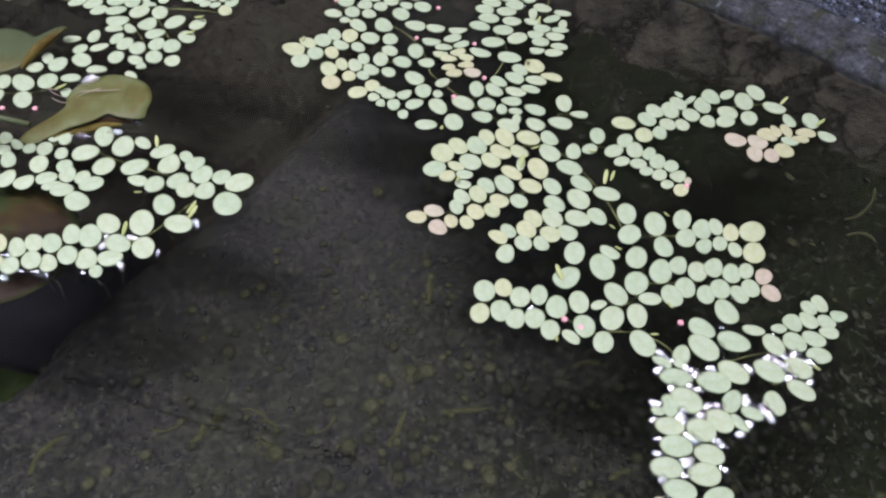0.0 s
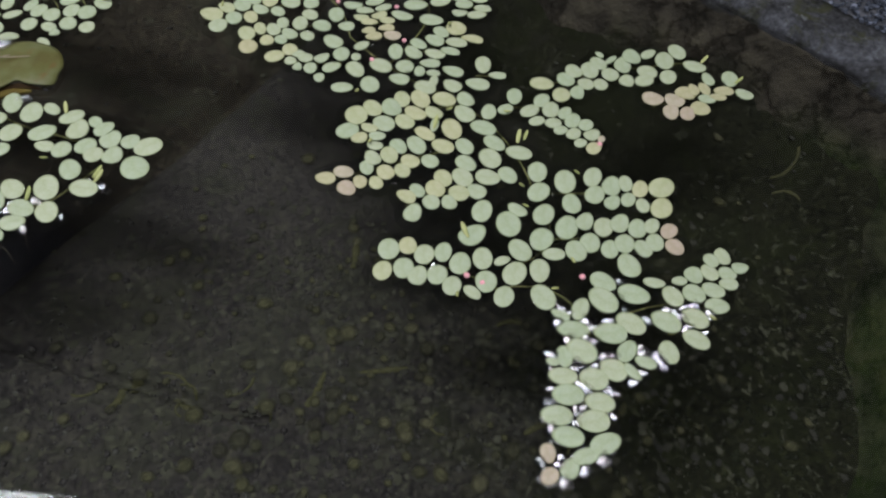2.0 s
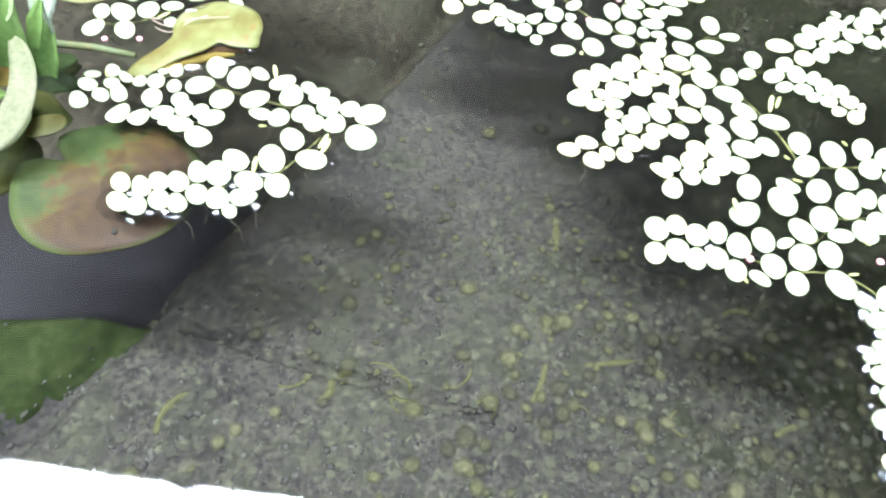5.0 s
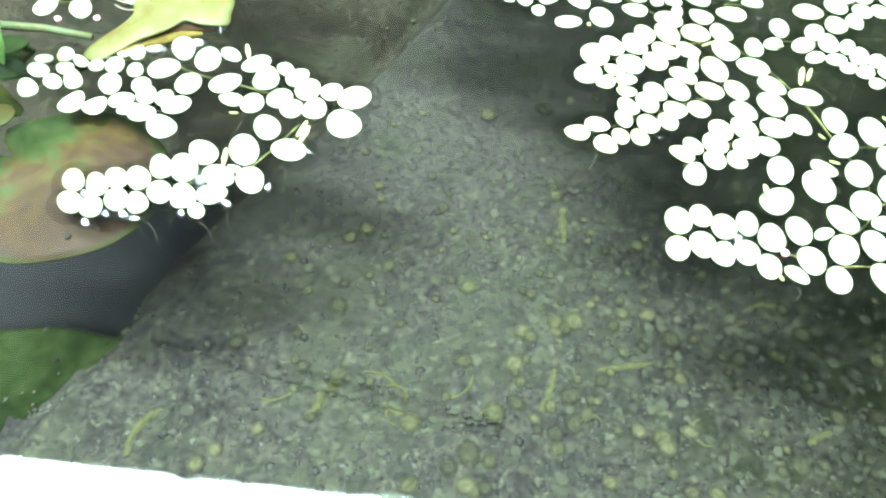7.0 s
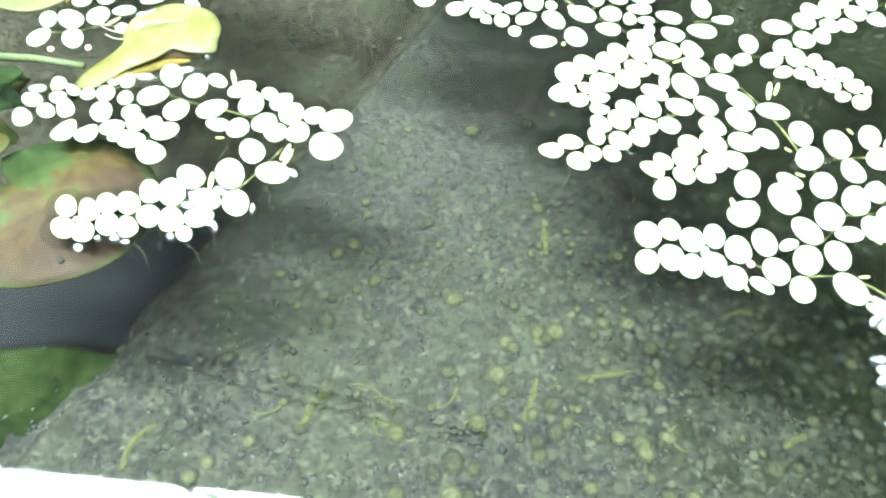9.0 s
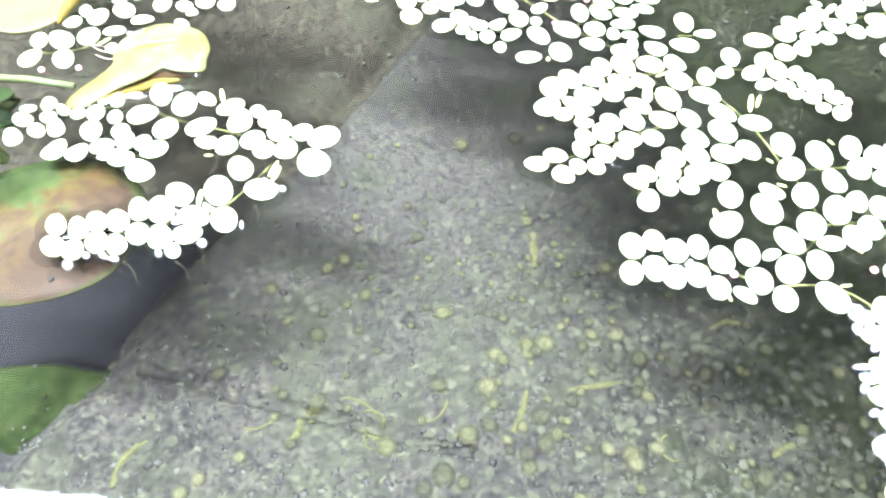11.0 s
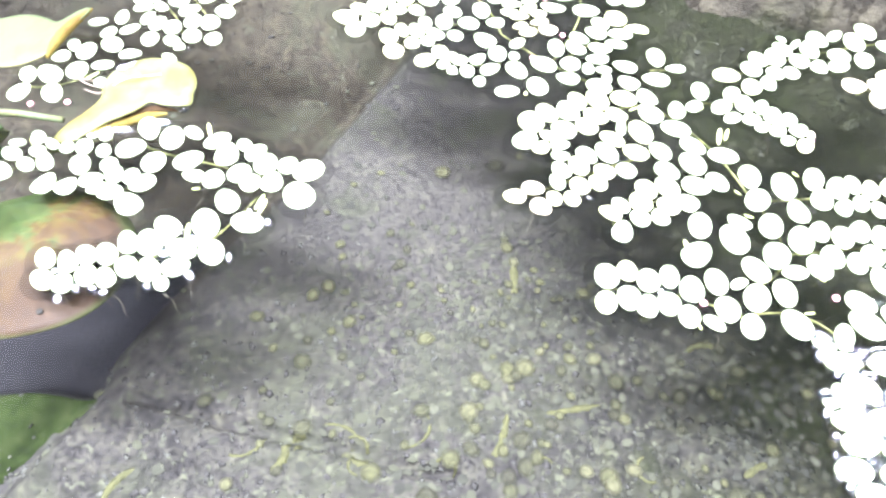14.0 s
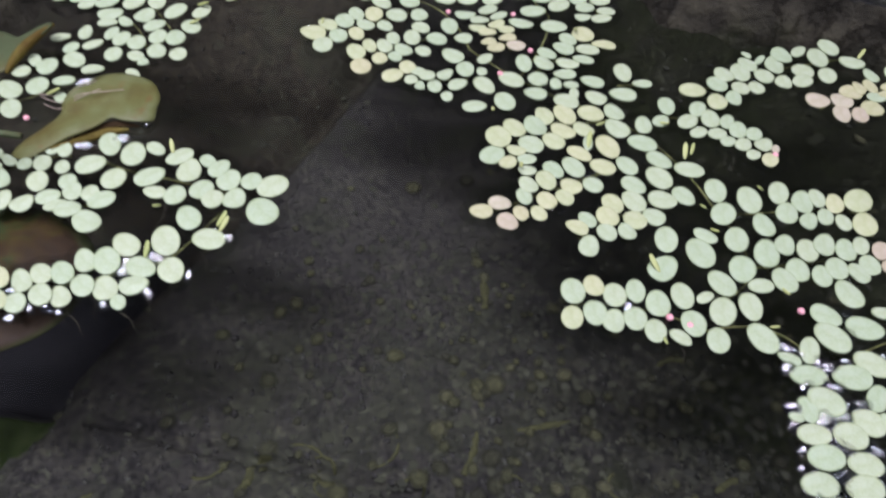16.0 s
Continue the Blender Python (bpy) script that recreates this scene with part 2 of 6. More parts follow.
def concrete_look(nt, b):
    n = noise_tex(nt, 13, 8, 0.68, dist=0.5)
    r = ramp(nt, n.outputs[0], [(0.34, (0.014, 0.014, 0.013)), (0.46, (0.034, 0.035, 0.036)), (0.58, (0.060, 0.063, 0.068)), (0.72, (0.105, 0.112, 0.110))])
    f = noise_tex(nt, 140, 4, 0.75)
    g = ramp(nt, f.outputs[0], [(0.3, (0.45, 0.45, 0.45)), (0.5, (1.0, 1.0, 1.0)), (0.68, (1.6, 1.6, 1.65))])
    c = mixed(nt, 1.0, r.outputs[0], g.outputs[0], "MULTIPLY")
    # olive crusts of moss and pale lime spots
    m = noise_tex(nt, 21, 6, 0.7, dist=0.8)
    k = ramp(nt, m.outputs[0], [(0.5, (0, 0, 0)), (0.62, (0.75, 0.75, 0.75))])
    c2 = mixed(nt, k.outputs[0], c.outputs[0], (0.034, 0.036, 0.016))
    p = noise_tex(nt, 70, 3, 0.6)
    q = ramp(nt, p.outputs[0], [(0.64, (0, 0, 0)), (0.72, (0.6, 0.6, 0.6))])
    c3 = mixed(nt, q.outputs[0], c2.outputs[0], (0.13, 0.14, 0.145))
    nt.links.new(c3.outputs[0], b.inputs["Base Color"])
    h = mixed(nt, 0.35, n.outputs[0], f.outputs[0])
    bump(nt, b, h.outputs[0], 0.8, 0.006)


CONCRETE = material("weathered_concrete", concrete_look, 0.95, 0.06)


def mossy_look(nt, b):
    n = noise_tex(nt, 26, 5, 0.62)
    r = ramp(nt, n.outputs[0], [(0.34, (0.028, 0.026, 0.020)), (0.46, (0.048, 0.044, 0.034)), (0.56, (0.068, 0.062, 0.046)), (0.7, (0.092, 0.085, 0.060))])
    tc = nt.nodes.new("ShaderNodeTexCoord")
    sep = nt.nodes.new("ShaderNodeSeparateXYZ")
    nt.links.new(tc.outputs["Object"], sep.inputs[0])
    a = noise_tex(nt, 4.3, 5, 0.6)
    add = nt.nodes.new("ShaderNodeMath")
    add.operation, add.inputs[1].default_value = "MULTIPLY_ADD", 0.8
    nt.links.new(a.outputs[0], add.inputs[0]), nt.links.new(sep.outputs["X"], add.inputs[2])
    k = ramp(nt, add.outputs[0], [(0.80, (0, 0, 0)), (0.98, (0.75, 0.75, 0.75))])
    # dark cracks between the stones of the wall
    warp = mixed(nt, 0.12, tc.outputs["Object"], n.outputs["Color"], "ADD")
    cell = node(nt, "TexVoronoi", Scale=11.0)
    cell.feature = "DISTANCE_TO_EDGE"
    nt.links.new(warp.outputs[0], cell.inputs["Vector"])
    crack = ramp(nt, cell.outputs["Distance"], [(0.01, (0.38, 0.37, 0.36)), (0.07, (1, 1, 1))])
    rock = mixed(nt, 1.0, r.outputs[0], crack.outputs[0], "MULTIPLY")
    moss = ramp(nt, n.outputs[0], [(0.38, (0.011, 0.024, 0.005)), (0.52, (0.024, 0.044, 0.009)), (0.66, (0.046, 0.060, 0.017))])
    deep = nt.nodes.new("ShaderNodeMapRange")
    for key, value in (("From Min", -0.035), ("From Max", -0.075)):
        deep.inputs[key].default_value = value
    nt.links.new(sep.outputs["Z"], deep.inputs["Value"])
    only = mixed(nt, 1.0, k.outputs[0], deep.outputs[0], "MULTIPLY")
    c = mixed(nt, only.outputs[0], rock.outputs[0], moss.outputs[0])
    nt.links.new(c.outputs[0], b.inputs["Base Color"])
    bump(nt, b, n.outputs[0], 1.0, 0.012)


MOSSY = material("mossy_wall", mossy_look, 0.95, 0.1)
ROOF = material("roof_underside", plain_look((0.54, 0.55, 0.56), (0.64, 0.65, 0.66), 3), 0.7)
BOUNCE_WALL = material("bounce_wall", plain_look((0.42, 0.41, 0.39), (0.54, 0.53, 0.50), 2), 0.9)
GROUND = material("gritty_ground", plain_look((0.040, 0.044, 0.052), (0.085, 0.088, 0.095), 60, 0.8, 0.004), 0.95)
CABLE = material("cable", plain_look((0.02, 0.02, 0.02), (0.04, 0.04, 0.04), 30), 0.6)
METAL = material("painted_metal", plain_look((0.20, 0.20, 0.27), (0.34, 0.34, 0.43), 40), 0.45)


def chip_look(nt, b):
    geo = nt.nodes.new("ShaderNodeNewGeometry")
    tone = ramp(nt, geo.outputs["Random Per Island"], [(0.0, (0.010, 0.013, 0.019)), (0.5, (0.030, 0.037, 0.050)), (0.88, (0.070, 0.082, 0.108)), (1.0, (0.18, 0.20, 0.25))])
    nt.links.new(tone.outputs[0], b.inputs["Base Color"])


STONES = material("bluish_chippings", chip_look, 0.7, 0.4)


def water_material(name, ior):
    m = bpy.data.materials.new(name)
    m.use_nodes = True
    nt = m.node_tree
    nt.nodes.remove(nt.nodes["Principled BSDF"])
    clear = nt.nodes.new("ShaderNodeBsdfTransparent")
    clear.inputs[0].default_value = (0.795, 0.795, 0.79, 1)
    shine = nt.nodes.new("ShaderNodeBsdfGlossy")
    shine.inputs["Roughness"].default_value = 0.01
    fres = node(nt, "Fresnel", IOR=ior)
    n = noise_tex(nt, 5.0, 2, 0.4)
    bp = node(nt, "Bump", Strength=0.12, Distance=0.004)
    nt.links.new(n.outputs[0], bp.inputs["Height"])
    nt.links.new(bp.outputs[0], shine.inputs["Normal"])
    mix = nt.nodes.new("ShaderNodeMixShader")
    nt.links.new(fres.outputs[0], mix.inputs[0])
    nt.links.new(clear.outputs[0], mix.inputs[1])
    nt.links.new(shine.outputs[0], mix.inputs[2])
    nt.links.new(mix.outputs[0], nt.nodes["Material Output"].inputs[0])
    return m


WATER = water_material("pond_water", 1.333)
# index raised above water's to brighten the glints
WET_SKIN = water_material("wet_skin", 1.42)


# ---- helpers ----
def mesh_of(name, verts, faces, mat, smooth=True):
    me = bpy.data.meshes.new(name)
    me.from_pydata([tuple(v) for v in verts], [], faces)
    me.materials.append(mat)
    if smooth:
        me.polygons.foreach_set("use_smooth", [True] * len(me.polygons))
    return me


def empty(name, x=0.0, y=0.0, z=0.0):
    ob = new(name)
    ob.location = (x, y, z)
    ob.empty_display_size = 0.02
    return ob


def child(name, me, parent, m=None, label=""):
    ob = new(name, me)
    ob.parent = parent
    if m is not None:
        ob.matrix_basis = m
    return tagged(ob, label)


def tube(points, radii, sides=6):
    """Vertices and faces of a tube along points, with its ends closed."""
    pts = [Vector(p) for p in points]
    verts, faces = [], []
    for i, p in enumerate(pts):
        d = (pts[min(i + 1, len(pts) - 1)] - pts[max(i - 1, 0)]).normalized()
        u = d.cross(Vector((0, 0, 1)) if abs(d.z) < 0.9 else Vector((1, 0, 0))).normalized()
        v = d.cross(u)
        r = radii[i] if hasattr(radii, "__len__") else radii
        for k in range(sides):
            a = 2 * math.pi * k / sides
            verts.append(p + u * (r * math.cos(a)) + v * (r * math.sin(a)))
    for i in range(len(pts) - 1):
        for k in range(sides):
            a, b = i * sides + k, i * sides + (k + 1) % sides
            faces.append((a, b, b + sides, a + sides))
    faces.append(tuple(range(sides))[::-1])
    faces.append(tuple(range((len(pts) - 1) * sides, len(pts) * sides)))
    return verts, faces


def quad_curve(p0, pm, p1, n):
    """n + 1 points and headings of the curve from p0 through pm to p1."""
    p0, pm, p1 = Vector((*p0, 0)), Vector((*pm, 0)), Vector((*p1, 0))
    c = pm * 2 - (p0 + p1) / 2
    out = []
    for i in range(n + 1):
        t = i / n
        p = p0 * (1 - t) ** 2 + c * 2 * t * (1 - t) + p1 * t * t
        d = (c - p0) * (2 * (1 - t)) + (p1 - c) * (2 * t)
        out.append((p, math.atan2(d.y, d.x)))
    return out


# ---- the pond ----
POND_X, POND_Y, POND_R = -0.15, 0.05, 0.873
FLOOR_Z = -0.152
rng = random.Random(5)


def floor_height(x, y):
    # a slab ends along a slanting line; the floor beyond lies lower, with a gutter added for shade
    side = (x + 0.205) * 0.809 - (y - 0.605) * 0.588 + 0.004 * noise.noise(Vector((x * 14, y * 14, 9)))
    # under the round pads the floor beyond the slab is sunk to hold shade
    hollow = 1 / (1 + math.exp((y - 0.525) / 0.012)) / (1 + math.exp((0.392 - y) / 0.006))
    step = 1 / (1 + math.exp(-max(-0.2, min(0.2, side + 0.030 * hollow)) / (0.0025 + 0.010 * hollow)))
    gutter = (0.022 + 0.012 * hollow) * math.exp(-((side + 0.022 + 0.030 * hollow) / 0.018) ** 2)
    # a joint of the slab runs across the near part
    along, off = (x + 0.2) * 0.941 - (y - 0.307) * 0.338, (x + 0.2) * 0.338 + (y - 0.307) * 0.941 + 0.004 * noise.noise(Vector((x * 17, y * 17, 4)))
    gutter += 0.014 * math.exp(-(off / 0.0045) ** 2) * (-0.16 < along < 0.13)
    v = noise.noise(Vector((x * 5, y * 5, 0))) * 0.006 + noise.noise(Vector((x * 19, y * 19, 3))) * 0.003
    rim = min(1.0, max(0.0, (math.hypot(x - POND_X, y - POND_Y) - 0.69) / 0.19))
    return FLOOR_Z - (0.012 + 0.050 * hollow) * (1 - step) - gutter + v + 0.135 * rim ** 2


def bank(a):
    """How far the foot of the pond wall runs inwards at the angle a (the silt has banked up on the east side)."""
    d = math.degrees(a) if a < math.pi else math.degrees(a) - 360
    if d > 30 or d < -150:
        return 0.0
    return 0.0108 * (30 - d) if d > 0 else 0.324 * min(1.0, (d + 150) / 60)


def ring_wall(name, profile, mat, label, segs=180, wobble=0.0, cuts=1, banked=False):
    rows = []
    for (r0, z0), (r1, z1) in zip(profile, profile[1:]):
        rows += [(r0 + (r1 - r0) * k / cuts, z0 + (z1 - z0) * k / cuts) for k in range(cuts)]
    rows.append(profile[-1])
    verts, faces = [], []
    for i in range(segs):
        a = 2 * math.pi * i / segs
        for r, z in rows:
            if banked:
                r = r - bank(a) * min(1.0, max(0.0, (0.874 - r) / 0.074))
            x, y = POND_X + r * math.cos(a), POND_Y + r * math.sin(a)
            lump = noise.noise(Vector((x * 9, y * 9, z * 9))) + 0.6 * noise.noise(Vector((x * 31, y * 31, z * 31 + 4))) + 0.3 * noise.noise(Vector((x * 80, y * 80, z * 80 + 8)))
            rr = r + wobble * lump
            verts.append((POND_X + rr * math.cos(a), POND_Y + rr * math.sin(a), z + 0.4 * wobble * lump))
    n = len(rows)
    for i in range(segs):
        for j in range(n - 1):
            a, b = i * n + j, ((i + 1) % segs) * n + j
            faces.append((a, b, b + 1, a + 1))
    return tagged(new(name, mesh_of(name, verts, faces, mat)), label, "wall", kind="structure")


def build_floor():
    res, verts, faces, idx = 400, [], [], {}
    for i in range(res + 1):
        for j in range(res + 1):
            x, y = POND_X - 0.9 + 1.8 * i / res, POND_Y - 0.9 + 1.8 * j / res
            idx[i, j] = len(verts)
            verts.append((x, y, floor_height(x, y)))
    for i in range(res):
        for j in range(res):
            faces.append((idx[i, j], idx[i + 1, j], idx[i + 1, j + 1], idx[i, j + 1]))
    tagged(new("pond_floor", mesh_of("pond_floor", verts, faces, FLOOR)), "grey-brown silt floor of the pond with green algae and painted shade under the pads", "pond floor", kind="structure")


build_floor()
ring_wall("wall_underwater", [(0.80, -0.165), (0.825, -0.10), (0.848, -0.05), (0.866, -0.016), (0.874, -0.004), (0.91, -0.004), (0.92, -0.22)], MOSSY,
          "dark mossy pond wall below the waterline", 480, 0.012, 5, True)
ring_wall("wall_rim", [(0.871, -0.010), (0.876, 0.003), (0.881, 0.009), (0.890, 0.013), (0.91, 0.016), (0.94, 0.019), (0.94, -0.01)], CONCRETE,
          "weathered grey concrete rim of the pond", 420, 0.003, 3)
ring_wall("kerb", [(1.036, 0.01), (1.038, 0.024), (1.040, 0.027), (1.047, 0.027), (1.050, 0.01)], METAL, "pale lavender-white kerb strip beyond the stones", wobble=0.001)


def disc(name, r, z, mat, label, category, inner=0.0, segs=128):
    verts, faces = [], []
    for i in range(segs):
        a = 2 * math.pi * i / segs
        verts += [(POND_X + inner * math.cos(a), POND_Y + inner * math.sin(a), z), (POND_X + r * math.cos(a), POND_Y + r * math.sin(a), z)]
    if inner:
        faces = [(2 * i, 2 * i + 1, (2 * i + 3) % (2 * segs), (2 * i + 2) % (2 * segs)) for i in range(segs)]
    else:
        verts, faces = [v for k, v in enumerate(verts) if k % 2], [tuple(range(segs))]
    return tagged(new(name, mesh_of(name, verts, faces, mat, False)), label, category, kind="structure")


disc("water", 0.8735, 0.0, WATER, "still clear dark pond water with faint reflections", "water")
disc("ground", 4.0, 0.014, GROUND, "dark gritty ground around the pond", "ground", inner=0.932)
disc("ground_below", 4.0, -0.24, GROUND, "soil below the pond", "ground")


# ---- roofs and cables above, seen in the water; unseen walls for bounced light ----
def box(name, lo, hi, mat, label, category, m=None, kind="structure"):
    bm = bmesh.new()
    bmesh.ops.create_cube(bm, size=1)
    for v in bm.verts:
        v.co = Vector([lo[k] + (v.co[k] + 0.5) * (hi[k] - lo[k]) for k in range(3)])
    bmesh.ops.bevel(bm, geom=bm.edges[:], offset=0.004, segments=1, affect="EDGES")
    me = bpy.data.meshes.new(name)
    bm.to_mesh(me), bm.free()
    me.materials.append(mat)
    ob = new(name, me)
    if m is not None:
        ob.matrix_world = m
    return tagged(ob, label, category, kind=kind)


GAP = pose(GAP_X, GAP_Y, GAP_Z, 0, 0, GAP_TURN)
box("roof_front", (-4, 0, 0), (4, 5, 0.08), ROOF, "grey underside of the roof over the pond", "roof", GAP)
for x0, x1 in ((-4, -1.3), (0.7, 4)):
    box("roof_side", (x0, -0.5, 0), (x1, 0, 0.08), ROOF, "grey underside of the roof beside the gap", "roof", GAP)
# unseen walls added around the pond so that their pale faces bounce light
for n, a in enumerate((0, 90, 180, 270)):
    box("wall_%s" % ("east", "north", "west", "south")[n], (3.6, -4.4, 0), (3.72, 4.4, 0.9 if n == 3 else 2.9), BOUNCE_WALL, "low pale unseen wall added to bounce light" if n == 3 else "pale unseen wall added to bounce light", "wall", pose(0, 0, 0.014, 0, 0, a))
for k, dy in enumerate((0.045, 0.09)):
    pts = [GAP @ Vector((-0.47 + 1.1 * i / 16, -dy * min(1, i / 3, (16 - i) / 3) + 0.006 * math.sin(i * 0.9 + k), 0.004)) for i in range(17)]
    tagged(new("cable", mesh_of("cable", *tube(pts, 0.006), CABLE)), "thin black cable along the roof edge", "cable", group="cables at the roof edge")


# ---- floating plants ----
def leaf_mesh(name, mat, seed, dent=0.0, rib=0.008):
    """A leaf one unit long and one wide, slightly domed, with a thin rim and a faint midrib."""
    r, segs, rings = random.Random(seed), 22, (0.0, 0.45, 0.8, 0.96, 1.0)
    verts, faces = [(0, 0, 0.055)], []
    wave = [r.uniform(-1, 1) for _ in range(4)]
    for k in rings[1:]:
        for i in range(segs):
            a = 2 * math.pi * i / segs
            out = 0.5 * k * (1 + 0.03 * wave[0] * math.cos(2 * a + 1) + 0.035 * wave[1] * math.cos(3 * a) + 0.03 * math.cos(a) + dent * (wave[2] * math.cos(5 * a + 2) + wave[3] * math.cos(4 * a) + 0.6 * wave[0] * math.cos(8 * a)))
            x, y = out * math.cos(a), out * math.sin(a)
            z = 0.055 * (1 - k ** 2) + 0.05 * k * k * wave[2] * math.cos(2 * a + wave[3] * 3) - rib * math.exp(-(y / 0.03) ** 2) * (k < 0.9)
            verts.append((x, y, z))
    top = len(verts)
    for i in range(segs):
        x, y, z = verts[top - segs + i]
        verts.append((x * 0.97, y * 0.97, z - 0.05))
    verts.append((0, 0, -0.03))
    for i in range(segs):
        j = (i + 1) % segs
        faces.append((0, 1 + i, 1 + j))
        for q in range(len(rings) - 1):
            a, b = 1 + q * segs, 1 + (q + 1) * segs
            faces.append((a + i, b + i, b + j, a + j))
        faces.append((top + i, len(verts) - 1, top + j))
    return mesh_of(name, verts, faces, mat)


LEAVES = [leaf_mesh("leaf", LEAF, s) for s in range(6)]
LEAVES_OLD = [leaf_mesh("leaf", LEAF_OLD, s + 20) for s in range(4)]
LEAVES_TAN = [leaf_mesh("leaf", LEAF_TAN, s + 30) for s in range(4)]
LEAVES_PINK = [leaf_mesh("leaf", LEAF_PINK, s + 40) for s in range(3)]


LAID = []


def leaf(plant, x, y, length, width, heading, pale=0.0):
    """One leaf lying on the water, or on the leaf below it."""
    # neighbours fade together
    pale += 0.10 * max(0.0, noise.noise(Vector((x * 13, y * 13, 2.0))))
    faded = LEAVES_OLD if pale < 0.62 else LEAVES_TAN if pale < 0.84 else LEAVES_PINK
    kind = faded if rng.random() < pale * 1.5 - 0.08 else LEAVES
    z = 0.0012 + rng.uniform(0, 0.0014)
    m = pose(x, y, z, rng.uniform(-2.5, 2.5), rng.uniform(-2.5, 2.5), heading) @ Matrix.Diagonal((length, width, 0.016, 1))
    LAID.append((x, y, length, width, radians(heading)))
    return child("leaf", rng.choice(kind), plant, m)


def stem(plant, pts, r0=0.0009, r1=0.0006):
    n = len(pts)
    child("stem", mesh_of("stem", *tube(pts, [r0 + (r1 - r0) * i / (n - 1) for i in range(n)], 5), STEM), plant)


def runner(plant, p0, pm, p1):
    """A thin stem just under the leaves."""
    stem(plant, [p + Vector((0, 0, -0.0006)) for p, _ in quad_curve(p0, pm, p1, 10)])


def bud_mesh():
    bm = bmesh.new()
    bmesh.ops.create_icosphere(bm, subdivisions=2, radius=0.0026)
    for v in bm.verts:
        v.co *= 1 + 0.18 * noise.noise(v.co * 900)
        v.co.z *= 0.8
    me = bpy.data.meshes.new("flower_bud")
    bm.to_mesh(me), bm.free()
    me.materials.append(BUD)
    return me


BUD_MESH = bud_mesh()


def bud(plant, x, y):
    child("flower_bud", BUD_MESH, plant, pose(x, y, 0.0022), "tiny pink flower bud")


YOUNG_MESH = leaf_mesh("young_leaf", YOUNG, 90)


def young_leaf(plant, x, y, heading, length):
    """A narrow young leaf that stands up aslant from its stem."""
    m = pose(x, y, 0.002, 0, 0, heading) @ pose(0, 0, 0, 0, -24, 0) @ pose(length / 2, 0, 0) @ Matrix.Diagonal((length * 0.85, length * 0.24, 0.012, 1))
    child("young_leaf", YOUNG_MESH, plant, m, "narrow yellow-green young leaf")


plant_a = tagged(empty("floating_plant", 0, 0), "large floating plant with pale green oval leaves in rows", "floating plant", "floating plants")
plant_b = tagged(empty("floating_plant", 0, 0), "dense floating plant with small pale green leaves and faded patches", "floating plant", "floating plants")
plant_c = tagged(empty("floating_plant", 0, 0), "small floating plant with pale green leaves and pinkish tip", "floating plant", "floating plants")
plant_d = tagged(empty("floating_plant", 0, 0), "floating plant with crowded pale green leaves by a yellow lily leaf", "floating plant", "floating plants")
plant_e = tagged(empty("floating_plant", 0, 0), "floating plant with pale green leaves over a brown lily pad", "floating plant", "floating plants")
# right plant, first side stem
leaf(plant_a, 0.075, 0.543, 0.0233, 0.0194, 143)
leaf(plant_a, 0.103, 0.546, 0.0208, 0.0175, 124)
leaf(plant_a, 0.129, 0.548, 0.0252, 0.0171, 165)
leaf(plant_a, 0.051, 0.527, 0.0229, 0.0165, 93, 0.45)
leaf(plant_a, 0.069, 0.526, 0.0253, 0.0190, 106, 0.45)
leaf(plant_a, 0.093, 0.526, 0.0236, 0.0194, 171, 0.45)
leaf(plant_a, 0.114, 0.526, 0.0216, 0.0176, 108)
leaf(plant_a, 0.022, 0.514, 0.0234, 0.0184, 106, 0.45)
leaf(plant_a, 0.040, 0.514, 0.0249, 0.0197, 102, 0.45)
leaf(plant_a, 0.063, 0.507, 0.0224, 0.0182, 147, 0.45)
leaf(plant_a, 0.081, 0.507, 0.0196, 0.0150, 137, 0.45)
leaf(plant_a, 0.111, 0.506, 0.0252, 0.0194, 108)
leaf(plant_a, 0.006, 0.504, 0.0261, 0.0223, 99, 0.45)
leaf(plant_a, 0.032, 0.493, 0.0225, 0.0200, 129, 0.45)
leaf(plant_a, 0.052, 0.495, 0.0208, 0.0171, 129, 0.45)
leaf(plant_a, 0.080, 0.490, 0.0181, 0.0083, 74, 0.45)
leaf(plant_a, 0.096, 0.485, 0.0279, 0.0197, 98, 0.45)
leaf(plant_a, 0.127, 0.486, 0.0259, 0.0184, 155)
leaf(plant_a, -0.003, 0.484, 0.0239, 0.0190, 33, 0.5)
leaf(plant_a, 0.018, 0.487, 0.0164, 0.0117, 162, 0.45)
leaf(plant_a, 0.008, 0.474, 0.0163, 0.0132, 36, 0.45)
leaf(plant_a, 0.025, 0.477, 0.0163, 0.0115, 173, 0.45)
leaf(plant_a, 0.023, 0.465, 0.0151, 0.0113, 173, 0.45)
leaf(plant_a, 0.070, 0.479, 0.0226, 0.0141, 136, 0.45)
# second side stem
leaf(plant_a, 0.044, 0.463, 0.0209, 0.0148, 113, 0.45)
leaf(plant_a, 0.061, 0.464, 0.0235, 0.0172, 108, 0.45)
leaf(plant_a, 0.086, 0.463, 0.0223, 0.0172, 153, 0.45)
leaf(plant_a, 0.106, 0.462, 0.0221, 0.0165, 105)
leaf(plant_a, 0.135, 0.466, 0.0231, 0.0172, 132)
leaf(plant_a, 0.157, 0.453, 0.0253, 0.0175, 169)
leaf(plant_a, 0.035, 0.452, 0.0209, 0.0166, 102, 0.45)
leaf(plant_a, 0.020, 0.448, 0.0184, 0.0149, 118, 0.45)
leaf(plant_a, 0.054, 0.444, 0.0178, 0.0165, 163, 0.45)
leaf(plant_a, 0.072, 0.444, 0.0177, 0.0158, 117, 0.45)
